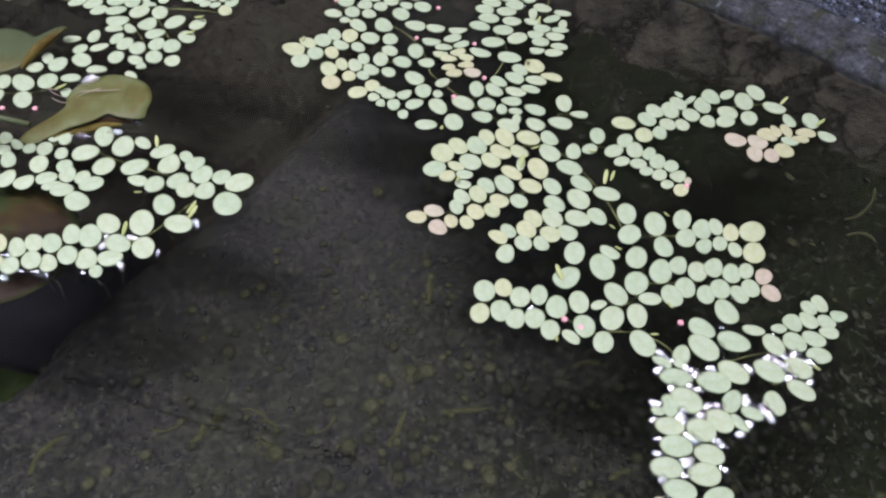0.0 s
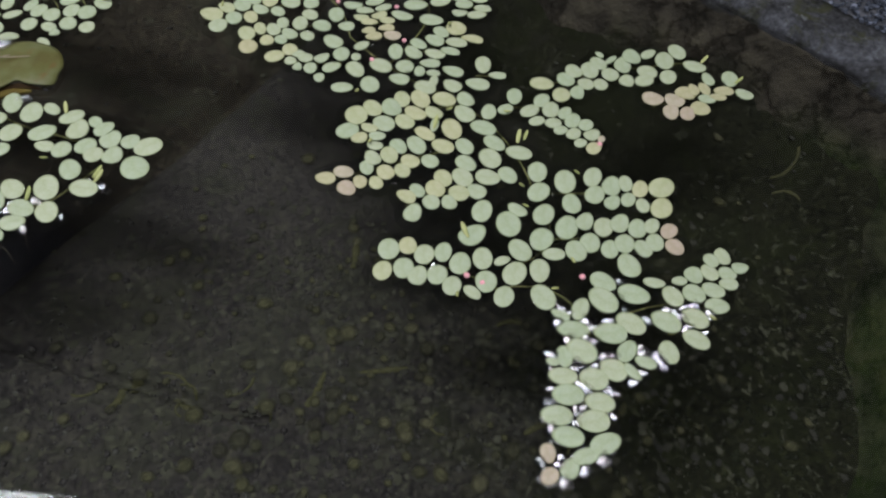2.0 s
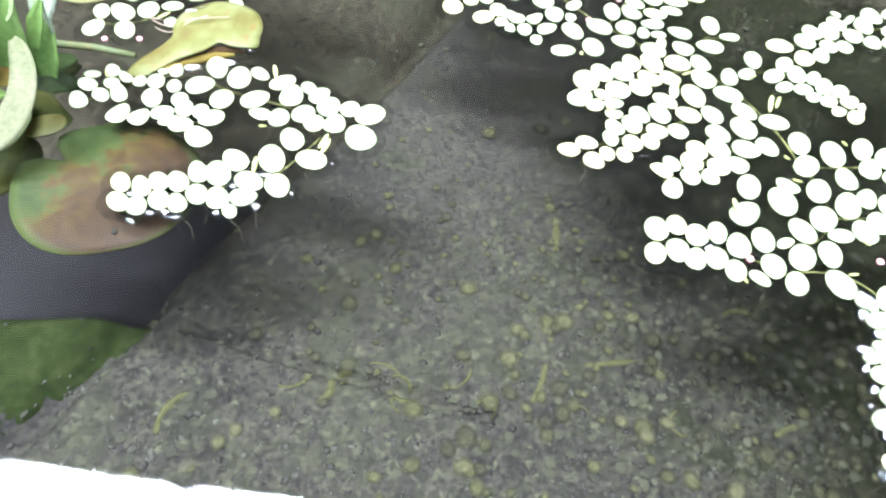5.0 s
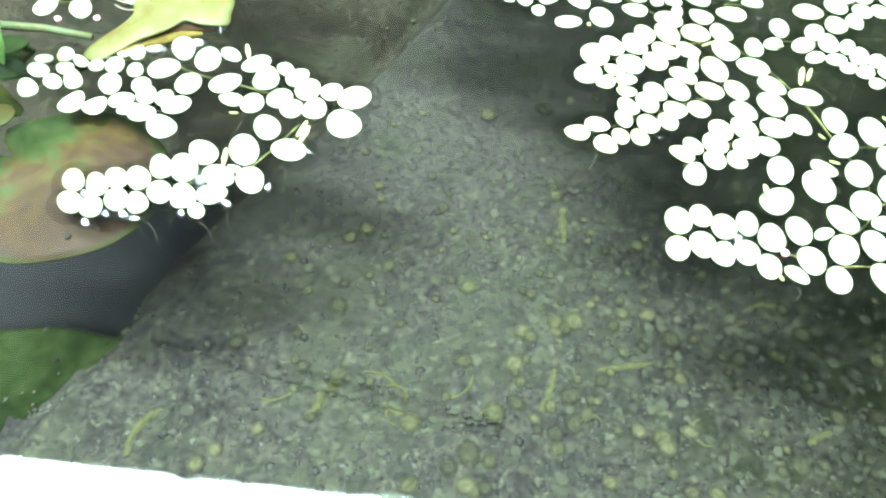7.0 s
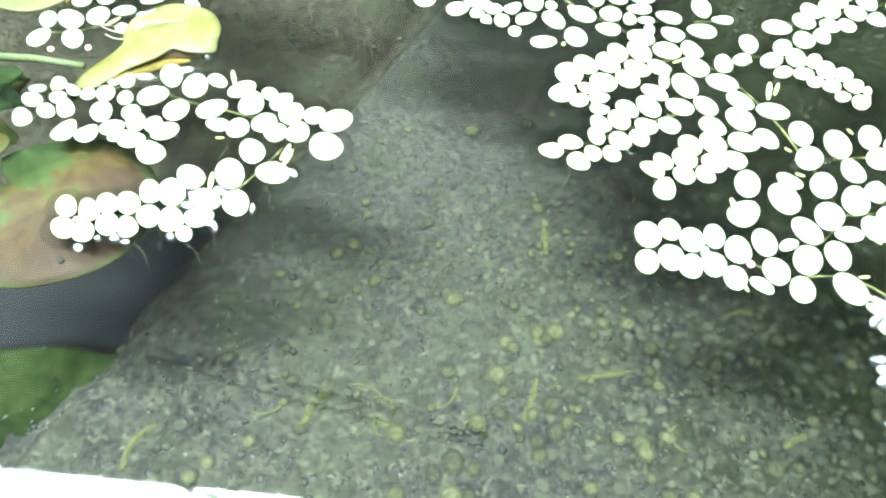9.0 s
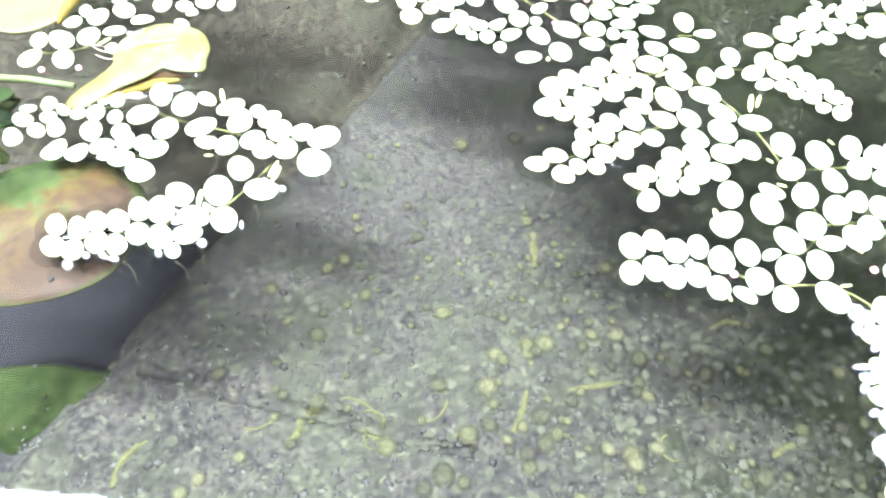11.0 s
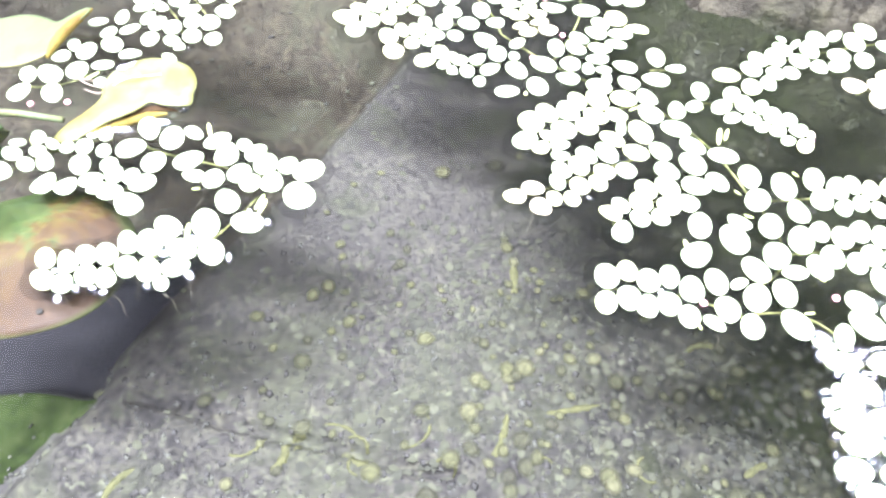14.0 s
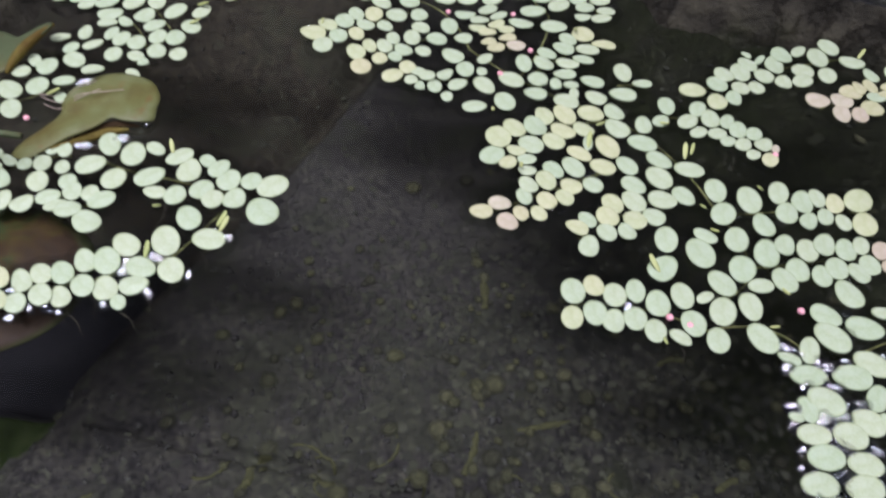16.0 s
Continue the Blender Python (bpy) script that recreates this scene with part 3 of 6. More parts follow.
leaf(plant_a, 0.105, 0.441, 0.0217, 0.0175, 127)
leaf(plant_a, 0.128, 0.446, 0.0253, 0.0207, 105)
leaf(plant_a, 0.014, 0.437, 0.0171, 0.0128, 94, 0.45)
leaf(plant_a, 0.031, 0.431, 0.0181, 0.0159, 107, 0.45)
leaf(plant_a, 0.046, 0.433, 0.0169, 0.0150, 108, 0.45)
leaf(plant_a, -0.022, 0.425, 0.0182, 0.0141, 170, 0.8)
leaf(plant_a, -0.006, 0.432, 0.0184, 0.0144, 172, 1)
leaf(plant_a, -0.004, 0.413, 0.0177, 0.0159, 132, 1)
leaf(plant_a, 0.008, 0.420, 0.0157, 0.0123, 87, 0.8)
leaf(plant_a, 0.022, 0.419, 0.0154, 0.0125, 105, 0.45)
# third side stem
leaf(plant_a, 0.082, 0.423, 0.0205, 0.0169, 105, 0.45)
leaf(plant_a, 0.100, 0.424, 0.0225, 0.0185, 107)
leaf(plant_a, 0.123, 0.423, 0.0234, 0.0192, 158)
leaf(plant_a, 0.142, 0.426, 0.0208, 0.0169, 114)
leaf(plant_a, 0.074, 0.410, 0.0202, 0.0176, 96, 0.45)
leaf(plant_a, 0.095, 0.405, 0.0191, 0.0182, 151, 0.45)
leaf(plant_a, 0.111, 0.407, 0.0184, 0.0169, 132)
leaf(plant_a, 0.058, 0.409, 0.0161, 0.0135, 123, 0.45)
leaf(plant_a, 0.048, 0.402, 0.0184, 0.0137, 145, 0.45)
leaf(plant_a, 0.069, 0.395, 0.0169, 0.0156, 105)
leaf(plant_a, 0.085, 0.394, 0.0161, 0.0143, 107)
leaf(plant_a, 0.052, 0.384, 0.0197, 0.0158, 70, 0.4)
# loose leaves in the middle
leaf(plant_a, 0.170, 0.429, 0.0251, 0.0178, 72)
leaf(plant_a, 0.167, 0.405, 0.0250, 0.0185, 45)
leaf(plant_a, 0.167, 0.379, 0.0259, 0.0185, 61)
leaf(plant_a, 0.145, 0.385, 0.0189, 0.0128, 140)
leaf(plant_a, 0.134, 0.369, 0.0284, 0.0221, 85)
leaf(plant_a, 0.113, 0.385, 0.0253, 0.0179, 69)
leaf(plant_a, 0.101, 0.359, 0.0264, 0.0197, 38)
leaf(plant_a, 0.160, 0.352, 0.0250, 0.0195, 53)
leaf(plant_a, 0.140, 0.341, 0.0234, 0.0193, 113)
leaf(plant_a, 0.107, 0.334, 0.0227, 0.0170, 80)
leaf(plant_a, 0.123, 0.331, 0.0150, 0.0082, 21)
leaf(plant_a, 0.169, 0.337, 0.0195, 0.0126, 179)
leaf(plant_a, 0.132, 0.319, 0.0254, 0.0188, 52)
leaf(plant_a, 0.153, 0.320, 0.0239, 0.0167, 75)
leaf(plant_a, 0.107, 0.311, 0.0213, 0.0178, 73)
leaf(plant_a, 0.152, 0.295, 0.0247, 0.0201, 110)
leaf(plant_a, 0.120, 0.297, 0.0216, 0.0162, 57)
leaf(plant_a, 0.095, 0.302, 0.0165, 0.0106, 137)
# fourth side stem
leaf(plant_a, 0.079, 0.309, 0.0194, 0.0156, 66)
leaf(plant_a, 0.088, 0.330, 0.0226, 0.0177, 66)
leaf(plant_a, 0.075, 0.342, 0.0205, 0.0144, 73)
leaf(plant_a, 0.068, 0.320, 0.0199, 0.0166, 63)
leaf(plant_a, 0.059, 0.340, 0.0205, 0.0169, 67)
leaf(plant_a, 0.052, 0.319, 0.0186, 0.0157, 66)
leaf(plant_a, 0.046, 0.349, 0.0185, 0.0152, 78, 0.2)
leaf(plant_a, 0.041, 0.327, 0.0209, 0.0168, 73, 0.2)
leaf(plant_a, 0.030, 0.346, 0.0216, 0.0180, 72, 0.3)
leaf(plant_a, 0.024, 0.325, 0.0186, 0.0158, 72, 0.3)
# upper row to the east
leaf(plant_a, 0.194, 0.417, 0.0283, 0.0201, 72)
leaf(plant_a, 0.221, 0.422, 0.0247, 0.0165, 60)
leaf(plant_a, 0.218, 0.400, 0.0231, 0.0173, 47)
leaf(plant_a, 0.195, 0.391, 0.0231, 0.0175, 78)
leaf(plant_a, 0.236, 0.410, 0.0236, 0.0176, 68)
leaf(plant_a, 0.250, 0.413, 0.0196, 0.0136, 78)
leaf(plant_a, 0.232, 0.391, 0.0185, 0.0136, 48)
leaf(plant_a, 0.248, 0.394, 0.0185, 0.0129, 52)
leaf(plant_a, 0.263, 0.407, 0.0211, 0.0146, 64, 0.55)
leaf(plant_a, 0.260, 0.387, 0.0165, 0.0130, 79)
leaf(plant_a, 0.283, 0.407, 0.0281, 0.0213, 36, 0.6)
leaf(plant_a, 0.277, 0.384, 0.0255, 0.0193, 57, 0.55)
# lower row to the east
leaf(plant_a, 0.185, 0.364, 0.0269, 0.0191, 59)
leaf(plant_a, 0.202, 0.370, 0.0210, 0.0155, 59)
leaf(plant_a, 0.218, 0.364, 0.0223, 0.0172, 59)
leaf(plant_a, 0.233, 0.367, 0.0226, 0.0163, 57)
leaf(plant_a, 0.248, 0.361, 0.0215, 0.0160, 60)
leaf(plant_a, 0.262, 0.364, 0.0189, 0.0126, 53)
leaf(plant_a, 0.276, 0.358, 0.0191, 0.0141, 46, 0.9)
leaf(plant_a, 0.202, 0.347, 0.0214, 0.0178, 53)
leaf(plant_a, 0.188, 0.339, 0.0225, 0.0188, 90)
leaf(plant_a, 0.218, 0.340, 0.0193, 0.0155, 67)
leaf(plant_a, 0.232, 0.345, 0.0205, 0.0176, 61)
leaf(plant_a, 0.248, 0.340, 0.0184, 0.0159, 102)
leaf(plant_a, 0.260, 0.346, 0.0188, 0.0163, 74)
leaf(plant_a, 0.276, 0.340, 0.0177, 0.0167, 106, 1)
leaf(plant_a, 0.231, 0.323, 0.0250, 0.0198, 88)
# crown of the trunk
leaf(plant_a, 0.205, 0.308, 0.0229, 0.0176, 146)
leaf(plant_a, 0.228, 0.295, 0.0271, 0.0183, 161)
leaf(plant_a, 0.201, 0.290, 0.0268, 0.0213, 124)
leaf(plant_a, 0.180, 0.283, 0.0230, 0.0133, 58)
leaf(plant_a, 0.248, 0.305, 0.0189, 0.0101, 173)
leaf(plant_a, 0.163, 0.278, 0.0165, 0.0086, 147)
leaf(plant_a, 0.171, 0.265, 0.0264, 0.0151, 173)
leaf(plant_a, 0.200, 0.260, 0.0277, 0.0183, 172)
leaf(plant_a, 0.219, 0.268, 0.0250, 0.0187, 150)
leaf(plant_a, 0.248, 0.268, 0.0249, 0.0191, 152)
leaf(plant_a, 0.273, 0.270, 0.0231, 0.0185, 145)
leaf(plant_a, 0.268, 0.251, 0.0227, 0.0165, 152)
leaf(plant_a, 0.242, 0.241, 0.0207, 0.0171, 72)
leaf(plant_a, 0.222, 0.234, 0.0172, 0.0111, 159)
leaf(plant_a, 0.209, 0.244, 0.0221, 0.0139, 47)
leaf(plant_a, 0.209, 0.226, 0.0166, 0.0091, 125)
leaf(plant_a, 0.174, 0.246, 0.0245, 0.0204, 155)
leaf(plant_a, 0.195, 0.229, 0.0221, 0.0182, 145)
leaf(plant_a, 0.159, 0.242, 0.0183, 0.0136, 86)
# trunk
leaf(plant_a, 0.155, 0.226, 0.0221, 0.0146, 177)
leaf(plant_a, 0.178, 0.222, 0.0227, 0.0181, 167)
leaf(plant_a, 0.156, 0.211, 0.0247, 0.0168, 175)
leaf(plant_a, 0.179, 0.204, 0.0226, 0.0161, 172)
leaf(plant_a, 0.145, 0.196, 0.0244, 0.0160, 177)
leaf(plant_a, 0.171, 0.190, 0.0251, 0.0169, 177)
leaf(plant_a, 0.150, 0.180, 0.0233, 0.0159, 170)
leaf(plant_a, 0.175, 0.173, 0.0249, 0.0153, 20)
leaf(plant_a, 0.159, 0.165, 0.0213, 0.0117, 12)
leaf(plant_a, 0.146, 0.157, 0.0156, 0.0134, 48)
leaf(plant_a, 0.133, 0.169, 0.0145, 0.0115, 92, 1)
leaf(plant_a, 0.131, 0.153, 0.0142, 0.0115, 36, 1)
leaf(plant_a, 0.149, 0.238, 0.0103, 0.0068, 158)
# row to the north-east
leaf(plant_a, 0.270, 0.306, 0.0141, 0.0088, 3)
leaf(plant_a, 0.279, 0.293, 0.0196, 0.0182, 135)
leaf(plant_a, 0.260, 0.291, 0.0205, 0.0171, 102)
leaf(plant_a, 0.297, 0.296, 0.0195, 0.0155, 166)
leaf(plant_a, 0.295, 0.281, 0.0216, 0.0150, 2)
leaf(plant_a, 0.312, 0.301, 0.0167, 0.0118, 172)
leaf(plant_a, 0.284, 0.311, 0.0176, 0.0167, 59)
leaf(plant_a, 0.299, 0.313, 0.0172, 0.0149, 109)
leaf(plant_a, 0.315, 0.312, 0.0165, 0.0136, 170)
leaf(plant_a, 0.304, 0.325, 0.0146, 0.0142, 97)
leaf(plant_a, 0.316, 0.329, 0.0170, 0.0152, 93, 0.3)
leaf(plant_a, 0.327, 0.317, 0.0155, 0.0114, 10)
# chain to the east
leaf(plant_a, 0.138, 0.579, 0.0275, 0.0166, 80)
leaf(plant_a, 0.151, 0.561, 0.0191, 0.0104, 175)
leaf(plant_a, 0.164, 0.531, 0.0246, 0.0156, 73)
leaf(plant_a, 0.135, 0.508, 0.0224, 0.0148, 70)
leaf(plant_a, 0.152, 0.512, 0.0186, 0.0126, 31)
leaf(plant_a, 0.176, 0.510, 0.0227, 0.0152, 32)
leaf(plant_a, 0.191, 0.525, 0.0226, 0.0146, 53)
leaf(plant_a, 0.181, 0.496, 0.0176, 0.0115, 20)
leaf(plant_a, 0.198, 0.511, 0.0234, 0.0170, 64)
leaf(plant_a, 0.211, 0.506, 0.0203, 0.0124, 55)
leaf(plant_a, 0.197, 0.493, 0.0172, 0.0141, 3)
leaf(plant_a, 0.217, 0.495, 0.0217, 0.0154, 57)
leaf(plant_a, 0.202, 0.482, 0.0150, 0.0114, 23)
leaf(plant_a, 0.214, 0.477, 0.0172, 0.0133, 38)
leaf(plant_a, 0.229, 0.489, 0.0171, 0.0139, 41)
leaf(plant_a, 0.232, 0.476, 0.0184, 0.0148, 43)
leaf(plant_a, 0.219, 0.466, 0.0136, 0.0112, 28)
leaf(plant_a, 0.230, 0.458, 0.0176, 0.0137, 48, 0.4)
leaf(plant_a, 0.240, 0.469, 0.0098, 0.0070, 53, 1)
# small plant, upper row
leaf(plant_c, 0.196, 0.550, 0.0247, 0.0192, 177, 0.5)
leaf(plant_c, 0.213, 0.533, 0.0226, 0.0184, 65, 0.5)
leaf(plant_c, 0.222, 0.556, 0.0209, 0.0190, 108)
leaf(plant_c, 0.233, 0.568, 0.0208, 0.0186, 88)
leaf(plant_c, 0.230, 0.536, 0.0194, 0.0152, 69)
leaf(plant_c, 0.251, 0.571, 0.0249, 0.0197, 78)
leaf(plant_c, 0.242, 0.549, 0.0181, 0.0175, 51)
leaf(plant_c, 0.263, 0.582, 0.0210, 0.0175, 104)
leaf(plant_c, 0.267, 0.595, 0.0112, 0.0072, 119)
leaf(plant_c, 0.258, 0.549, 0.0182, 0.0153, 70)
leaf(plant_c, 0.271, 0.563, 0.0205, 0.0188, 56)
leaf(plant_c, 0.278, 0.588, 0.0197, 0.0067, 39)
leaf(plant_c, 0.289, 0.579, 0.0274, 0.0188, 69)
leaf(plant_c, 0.302, 0.592, 0.0248, 0.0206, 87)
leaf(plant_c, 0.287, 0.554, 0.0186, 0.0164, 71)
leaf(plant_c, 0.322, 0.597, 0.0227, 0.0113, 37)
leaf(plant_c, 0.313, 0.568, 0.0230, 0.0203, 7)
leaf(plant_c, 0.306, 0.554, 0.0230, 0.0160, 22)
leaf(plant_c, 0.338, 0.587, 0.0305, 0.0210, 68)
leaf(plant_c, 0.334, 0.560, 0.0230, 0.0175, 61)
leaf(plant_c, 0.356, 0.601, 0.0252, 0.0194, 93)
leaf(plant_c, 0.370, 0.578, 0.0251, 0.0176, 168)
# small plant, hook
leaf(plant_c, 0.378, 0.557, 0.0217, 0.0132, 84)
leaf(plant_c, 0.403, 0.558, 0.0244, 0.0180, 68)
leaf(plant_c, 0.369, 0.542, 0.0186, 0.0123, 90, 0.65)
leaf(plant_c, 0.357, 0.541, 0.0184, 0.0115, 84, 0.65)
leaf(plant_c, 0.390, 0.539, 0.0219, 0.0142, 179, 0.65)
leaf(plant_c, 0.411, 0.534, 0.0195, 0.0150, 166)
leaf(plant_c, 0.380, 0.530, 0.0192, 0.0106, 174, 0.65)
leaf(plant_c, 0.367, 0.527, 0.0195, 0.0137, 3, 0.65)
leaf(plant_c, 0.346, 0.536, 0.0220, 0.0199, 2, 0.65)
leaf(plant_c, 0.331, 0.525, 0.0224, 0.0206, 24, 0.85)
leaf(plant_c, 0.309, 0.528, 0.0231, 0.0191, 178, 1.6)
leaf(plant_c, 0.355, 0.513, 0.0225, 0.0201, 24, 0.65)
leaf(plant_c, 0.322, 0.508, 0.0231, 0.0165, 64, 1.4)
leaf(plant_c, 0.339, 0.505, 0.0212, 0.0156, 57, 0.85)
# far end, western rows
leaf(plant_b, -0.143, 0.657, 0.0256, 0.0217, 146, 0.6)
leaf(plant_b, -0.135, 0.638, 0.0226, 0.0190, 81, 0.6)
leaf(plant_b, -0.129, 0.670, 0.0216, 0.0153, 135, 0.45)
leaf(plant_b, -0.120, 0.651, 0.0209, 0.0173, 98, 0.45)
leaf(plant_b, -0.113, 0.674, 0.0217, 0.0189, 98, 0.45)
leaf(plant_b, -0.103, 0.654, 0.0195, 0.0149, 104, 0.45)
leaf(plant_b, -0.101, 0.685, 0.0213, 0.0147, 107, 0.45)
leaf(plant_b, -0.093, 0.666, 0.0189, 0.0146, 146, 0.45)
leaf(plant_b, -0.084, 0.684, 0.0241, 0.0180, 92, 0.45)
leaf(plant_b, -0.075, 0.664, 0.0177, 0.0136, 126)
leaf(plant_b, -0.062, 0.681, 0.0212, 0.0194, 140)
leaf(plant_b, -0.105, 0.626, 0.0225, 0.0177, 108, 0.5)
leaf(plant_b, -0.092, 0.634, 0.0197, 0.0129, 103, 0.45)
leaf(plant_b, -0.078, 0.633, 0.0209, 0.0146, 100)
leaf(plant_b, -0.102, 0.604, 0.0228, 0.0190, 89, 0.6)
leaf(plant_b, -0.084, 0.615, 0.0161, 0.0147, 96, 0.45)
leaf(plant_b, -0.070, 0.616, 0.0152, 0.0129, 122)
leaf(plant_b, -0.069, 0.644, 0.0193, 0.0125, 96)
leaf(plant_b, -0.061, 0.625, 0.0184, 0.0154, 138)
leaf(plant_b, -0.051, 0.644, 0.0226, 0.0164, 89)
leaf(plant_b, -0.043, 0.623, 0.0175, 0.0141, 115)
leaf(plant_b, -0.041, 0.659, 0.0199, 0.0156, 129)
leaf(plant_b, -0.040, 0.679, 0.0200, 0.0170, 85)
leaf(plant_b, -0.028, 0.639, 0.0209, 0.0179, 139)
leaf(plant_b, -0.075, 0.589, 0.0208, 0.0165, 30, 0.4)
leaf(plant_b, -0.060, 0.601, 0.0175, 0.0158, 89, 0.3)
leaf(plant_b, -0.051, 0.594, 0.0151, 0.0117, 152)
leaf(plant_b, -0.059, 0.582, 0.0122, 0.0118, 0)
leaf(plant_b, -0.044, 0.587, 0.0157, 0.0137, 3)
leaf(plant_b, -0.052, 0.574, 0.0117, 0.0099, 89)
leaf(plant_b, -0.028, 0.587, 0.0173, 0.0125, 40)
leaf(plant_b, -0.039, 0.572, 0.0166, 0.0133, 87)
leaf(plant_b, -0.018, 0.574, 0.0205, 0.0139, 34)
leaf(plant_b, -0.030, 0.558, 0.0130, 0.0109, 85)
leaf(plant_b, -0.016, 0.614, 0.0242, 0.0186, 118)
leaf(plant_b, -0.008, 0.594, 0.0226, 0.0170, 84)
leaf(plant_b, -0.008, 0.544, 0.0218, 0.0143, 1)
leaf(plant_b, -0.013, 0.659, 0.0253, 0.0168, 86)
leaf(plant_b, -0.002, 0.640, 0.0178, 0.0151, 168)
# far end, top
leaf(plant_b, -0.047, 0.704, 0.0262, 0.0200, 107)
leaf(plant_b, -0.011, 0.705, 0.0237, 0.0189, 169)
leaf(plant_b, -0.075, 0.702, 0.0250, 0.0162, 119)
leaf(plant_b, -0.090, 0.712, 0.0123, 0.0105, 0)
leaf(plant_b, -0.103, 0.723, 0.0201, 0.0147, 165)
leaf(plant_b, -0.082, 0.727, 0.0215, 0.0175, 91)
leaf(plant_b, -0.063, 0.726, 0.0173, 0.0163, 82)
leaf(plant_b, -0.027, 0.726, 0.0250, 0.0192, 106)
leaf(plant_b, -0.050, 0.740, 0.0177, 0.0165, 78)
leaf(plant_b, -0.068, 0.743, 0.0199, 0.0177, 87)
leaf(plant_b, -0.090, 0.750, 0.0245, 0.0203, 91)
leaf(plant_b, -0.037, 0.750, 0.0181, 0.0156, 162)
leaf(plant_b, -0.020, 0.745, 0.0160, 0.0129, 147)
leaf(plant_b, -0.001, 0.743, 0.0218, 0.0190, 131)
leaf(plant_b, -0.091, 0.765, 0.0171, 0.0089, 164)
leaf(plant_b, -0.072, 0.763, 0.0228, 0.0154, 90)
leaf(plant_b, -0.056, 0.760, 0.0228, 0.0180, 87)
leaf(plant_b, -0.041, 0.771, 0.0238, 0.0153, 95)
leaf(plant_b, -0.026, 0.767, 0.0231, 0.0156, 86, 0.5)
leaf(plant_b, -0.008, 0.767, 0.0278, 0.0183, 85)
leaf(plant_b, 0.037, 0.773, 0.0230, 0.0186, 13)
leaf(plant_b, 0.081, 0.774, 0.0252, 0.0173, 130)
leaf(plant_b, 0.104, 0.767, 0.0233, 0.0162, 10)
leaf(plant_b, 0.128, 0.764, 0.0186, 0.0156, 32)
leaf(plant_b, 0.147, 0.780, 0.0256, 0.0176, 48)
leaf(plant_b, -0.050, 0.790, 0.0215, 0.0171, 86)
leaf(plant_b, -0.069, 0.794, 0.0228, 0.0187, 117)
leaf(plant_b, -0.023, 0.793, 0.0218, 0.0198, 72)
leaf(plant_b, 0.004, 0.792, 0.0205, 0.0188, 30)
leaf(plant_b, 0.102, 0.793, 0.0224, 0.0168, 13)
leaf(plant_b, 0.130, 0.794, 0.0214, 0.0167, 18)
leaf(plant_b, 0.164, 0.787, 0.0213, 0.0143, 11)
leaf(plant_b, 0.161, 0.810, 0.0220, 0.0170, 21)
leaf(plant_b, 0.097, 0.814, 0.0241, 0.0173, 11)
leaf(plant_b, 0.060, 0.797, 0.0208, 0.0168, 15)
leaf(plant_b, 0.033, 0.806, 0.0235, 0.0195, 15)
leaf(plant_b, -0.008, 0.816, 0.0209, 0.0194, 35)
leaf(plant_b, -0.043, 0.812, 0.0199, 0.0187, 69)
# far end, eastern rows
leaf(plant_b, 0.142, 0.748, 0.0224, 0.0164, 162)
leaf(plant_b, 0.165, 0.738, 0.0211, 0.0115, 175)
leaf(plant_b, 0.082, 0.756, 0.0238, 0.0163, 174)
leaf(plant_b, 0.109, 0.751, 0.0225, 0.0185, 179)
leaf(plant_b, 0.072, 0.742, 0.0224, 0.0180, 155)
leaf(plant_b, 0.097, 0.738, 0.0241, 0.0177, 11)
leaf(plant_b, 0.128, 0.734, 0.0227, 0.0104, 79)
leaf(plant_b, 0.075, 0.724, 0.0244, 0.0177, 174)
leaf(plant_b, 0.101, 0.720, 0.0226, 0.0172, 13)
leaf(plant_b, 0.126, 0.720, 0.0194, 0.0133, 176)
leaf(plant_b, 0.149, 0.725, 0.0235, 0.0120, 25)
leaf(plant_b, 0.161, 0.716, 0.0202, 0.0103, 76)
leaf(plant_b, 0.063, 0.709, 0.0241, 0.0172, 165)
leaf(plant_b, 0.135, 0.707, 0.0206, 0.0153, 178)
leaf(plant_b, 0.156, 0.705, 0.0206, 0.0109, 175)
leaf(plant_b, 0.089, 0.703, 0.0247, 0.0188, 12)
leaf(plant_b, 0.012, 0.702, 0.0212, 0.0147, 171)
leaf(plant_b, 0.036, 0.698, 0.0220, 0.0122, 14)
leaf(plant_b, 0.125, 0.695, 0.0197, 0.0145, 13)
leaf(plant_b, 0.148, 0.692, 0.0216, 0.0149, 177)
leaf(plant_b, 0.103, 0.687, 0.0272, 0.0184, 35)
leaf(plant_b, 0.129, 0.682, 0.0202, 0.0167, 2)
leaf(plant_b, 0.074, 0.679, 0.0265, 0.0182, 7)
leaf(plant_b, 0.029, 0.684, 0.0226, 0.0133, 25)
leaf(plant_b, 0.150, 0.675, 0.0201, 0.0125, 176)
leaf(plant_b, 0.005, 0.678, 0.0209, 0.0140, 4)
leaf(plant_b, 0.038, 0.673, 0.0198, 0.0113, 24)
leaf(plant_b, 0.018, 0.667, 0.0196, 0.0118, 3)
leaf(plant_b, 0.122, 0.665, 0.0178, 0.0119, 8)
leaf(plant_b, 0.141, 0.663, 0.0217, 0.0139, 8)
leaf(plant_b, 0.059, 0.660, 0.0247, 0.0157, 157)
leaf(plant_b, 0.090, 0.653, 0.0267, 0.0179, 167)
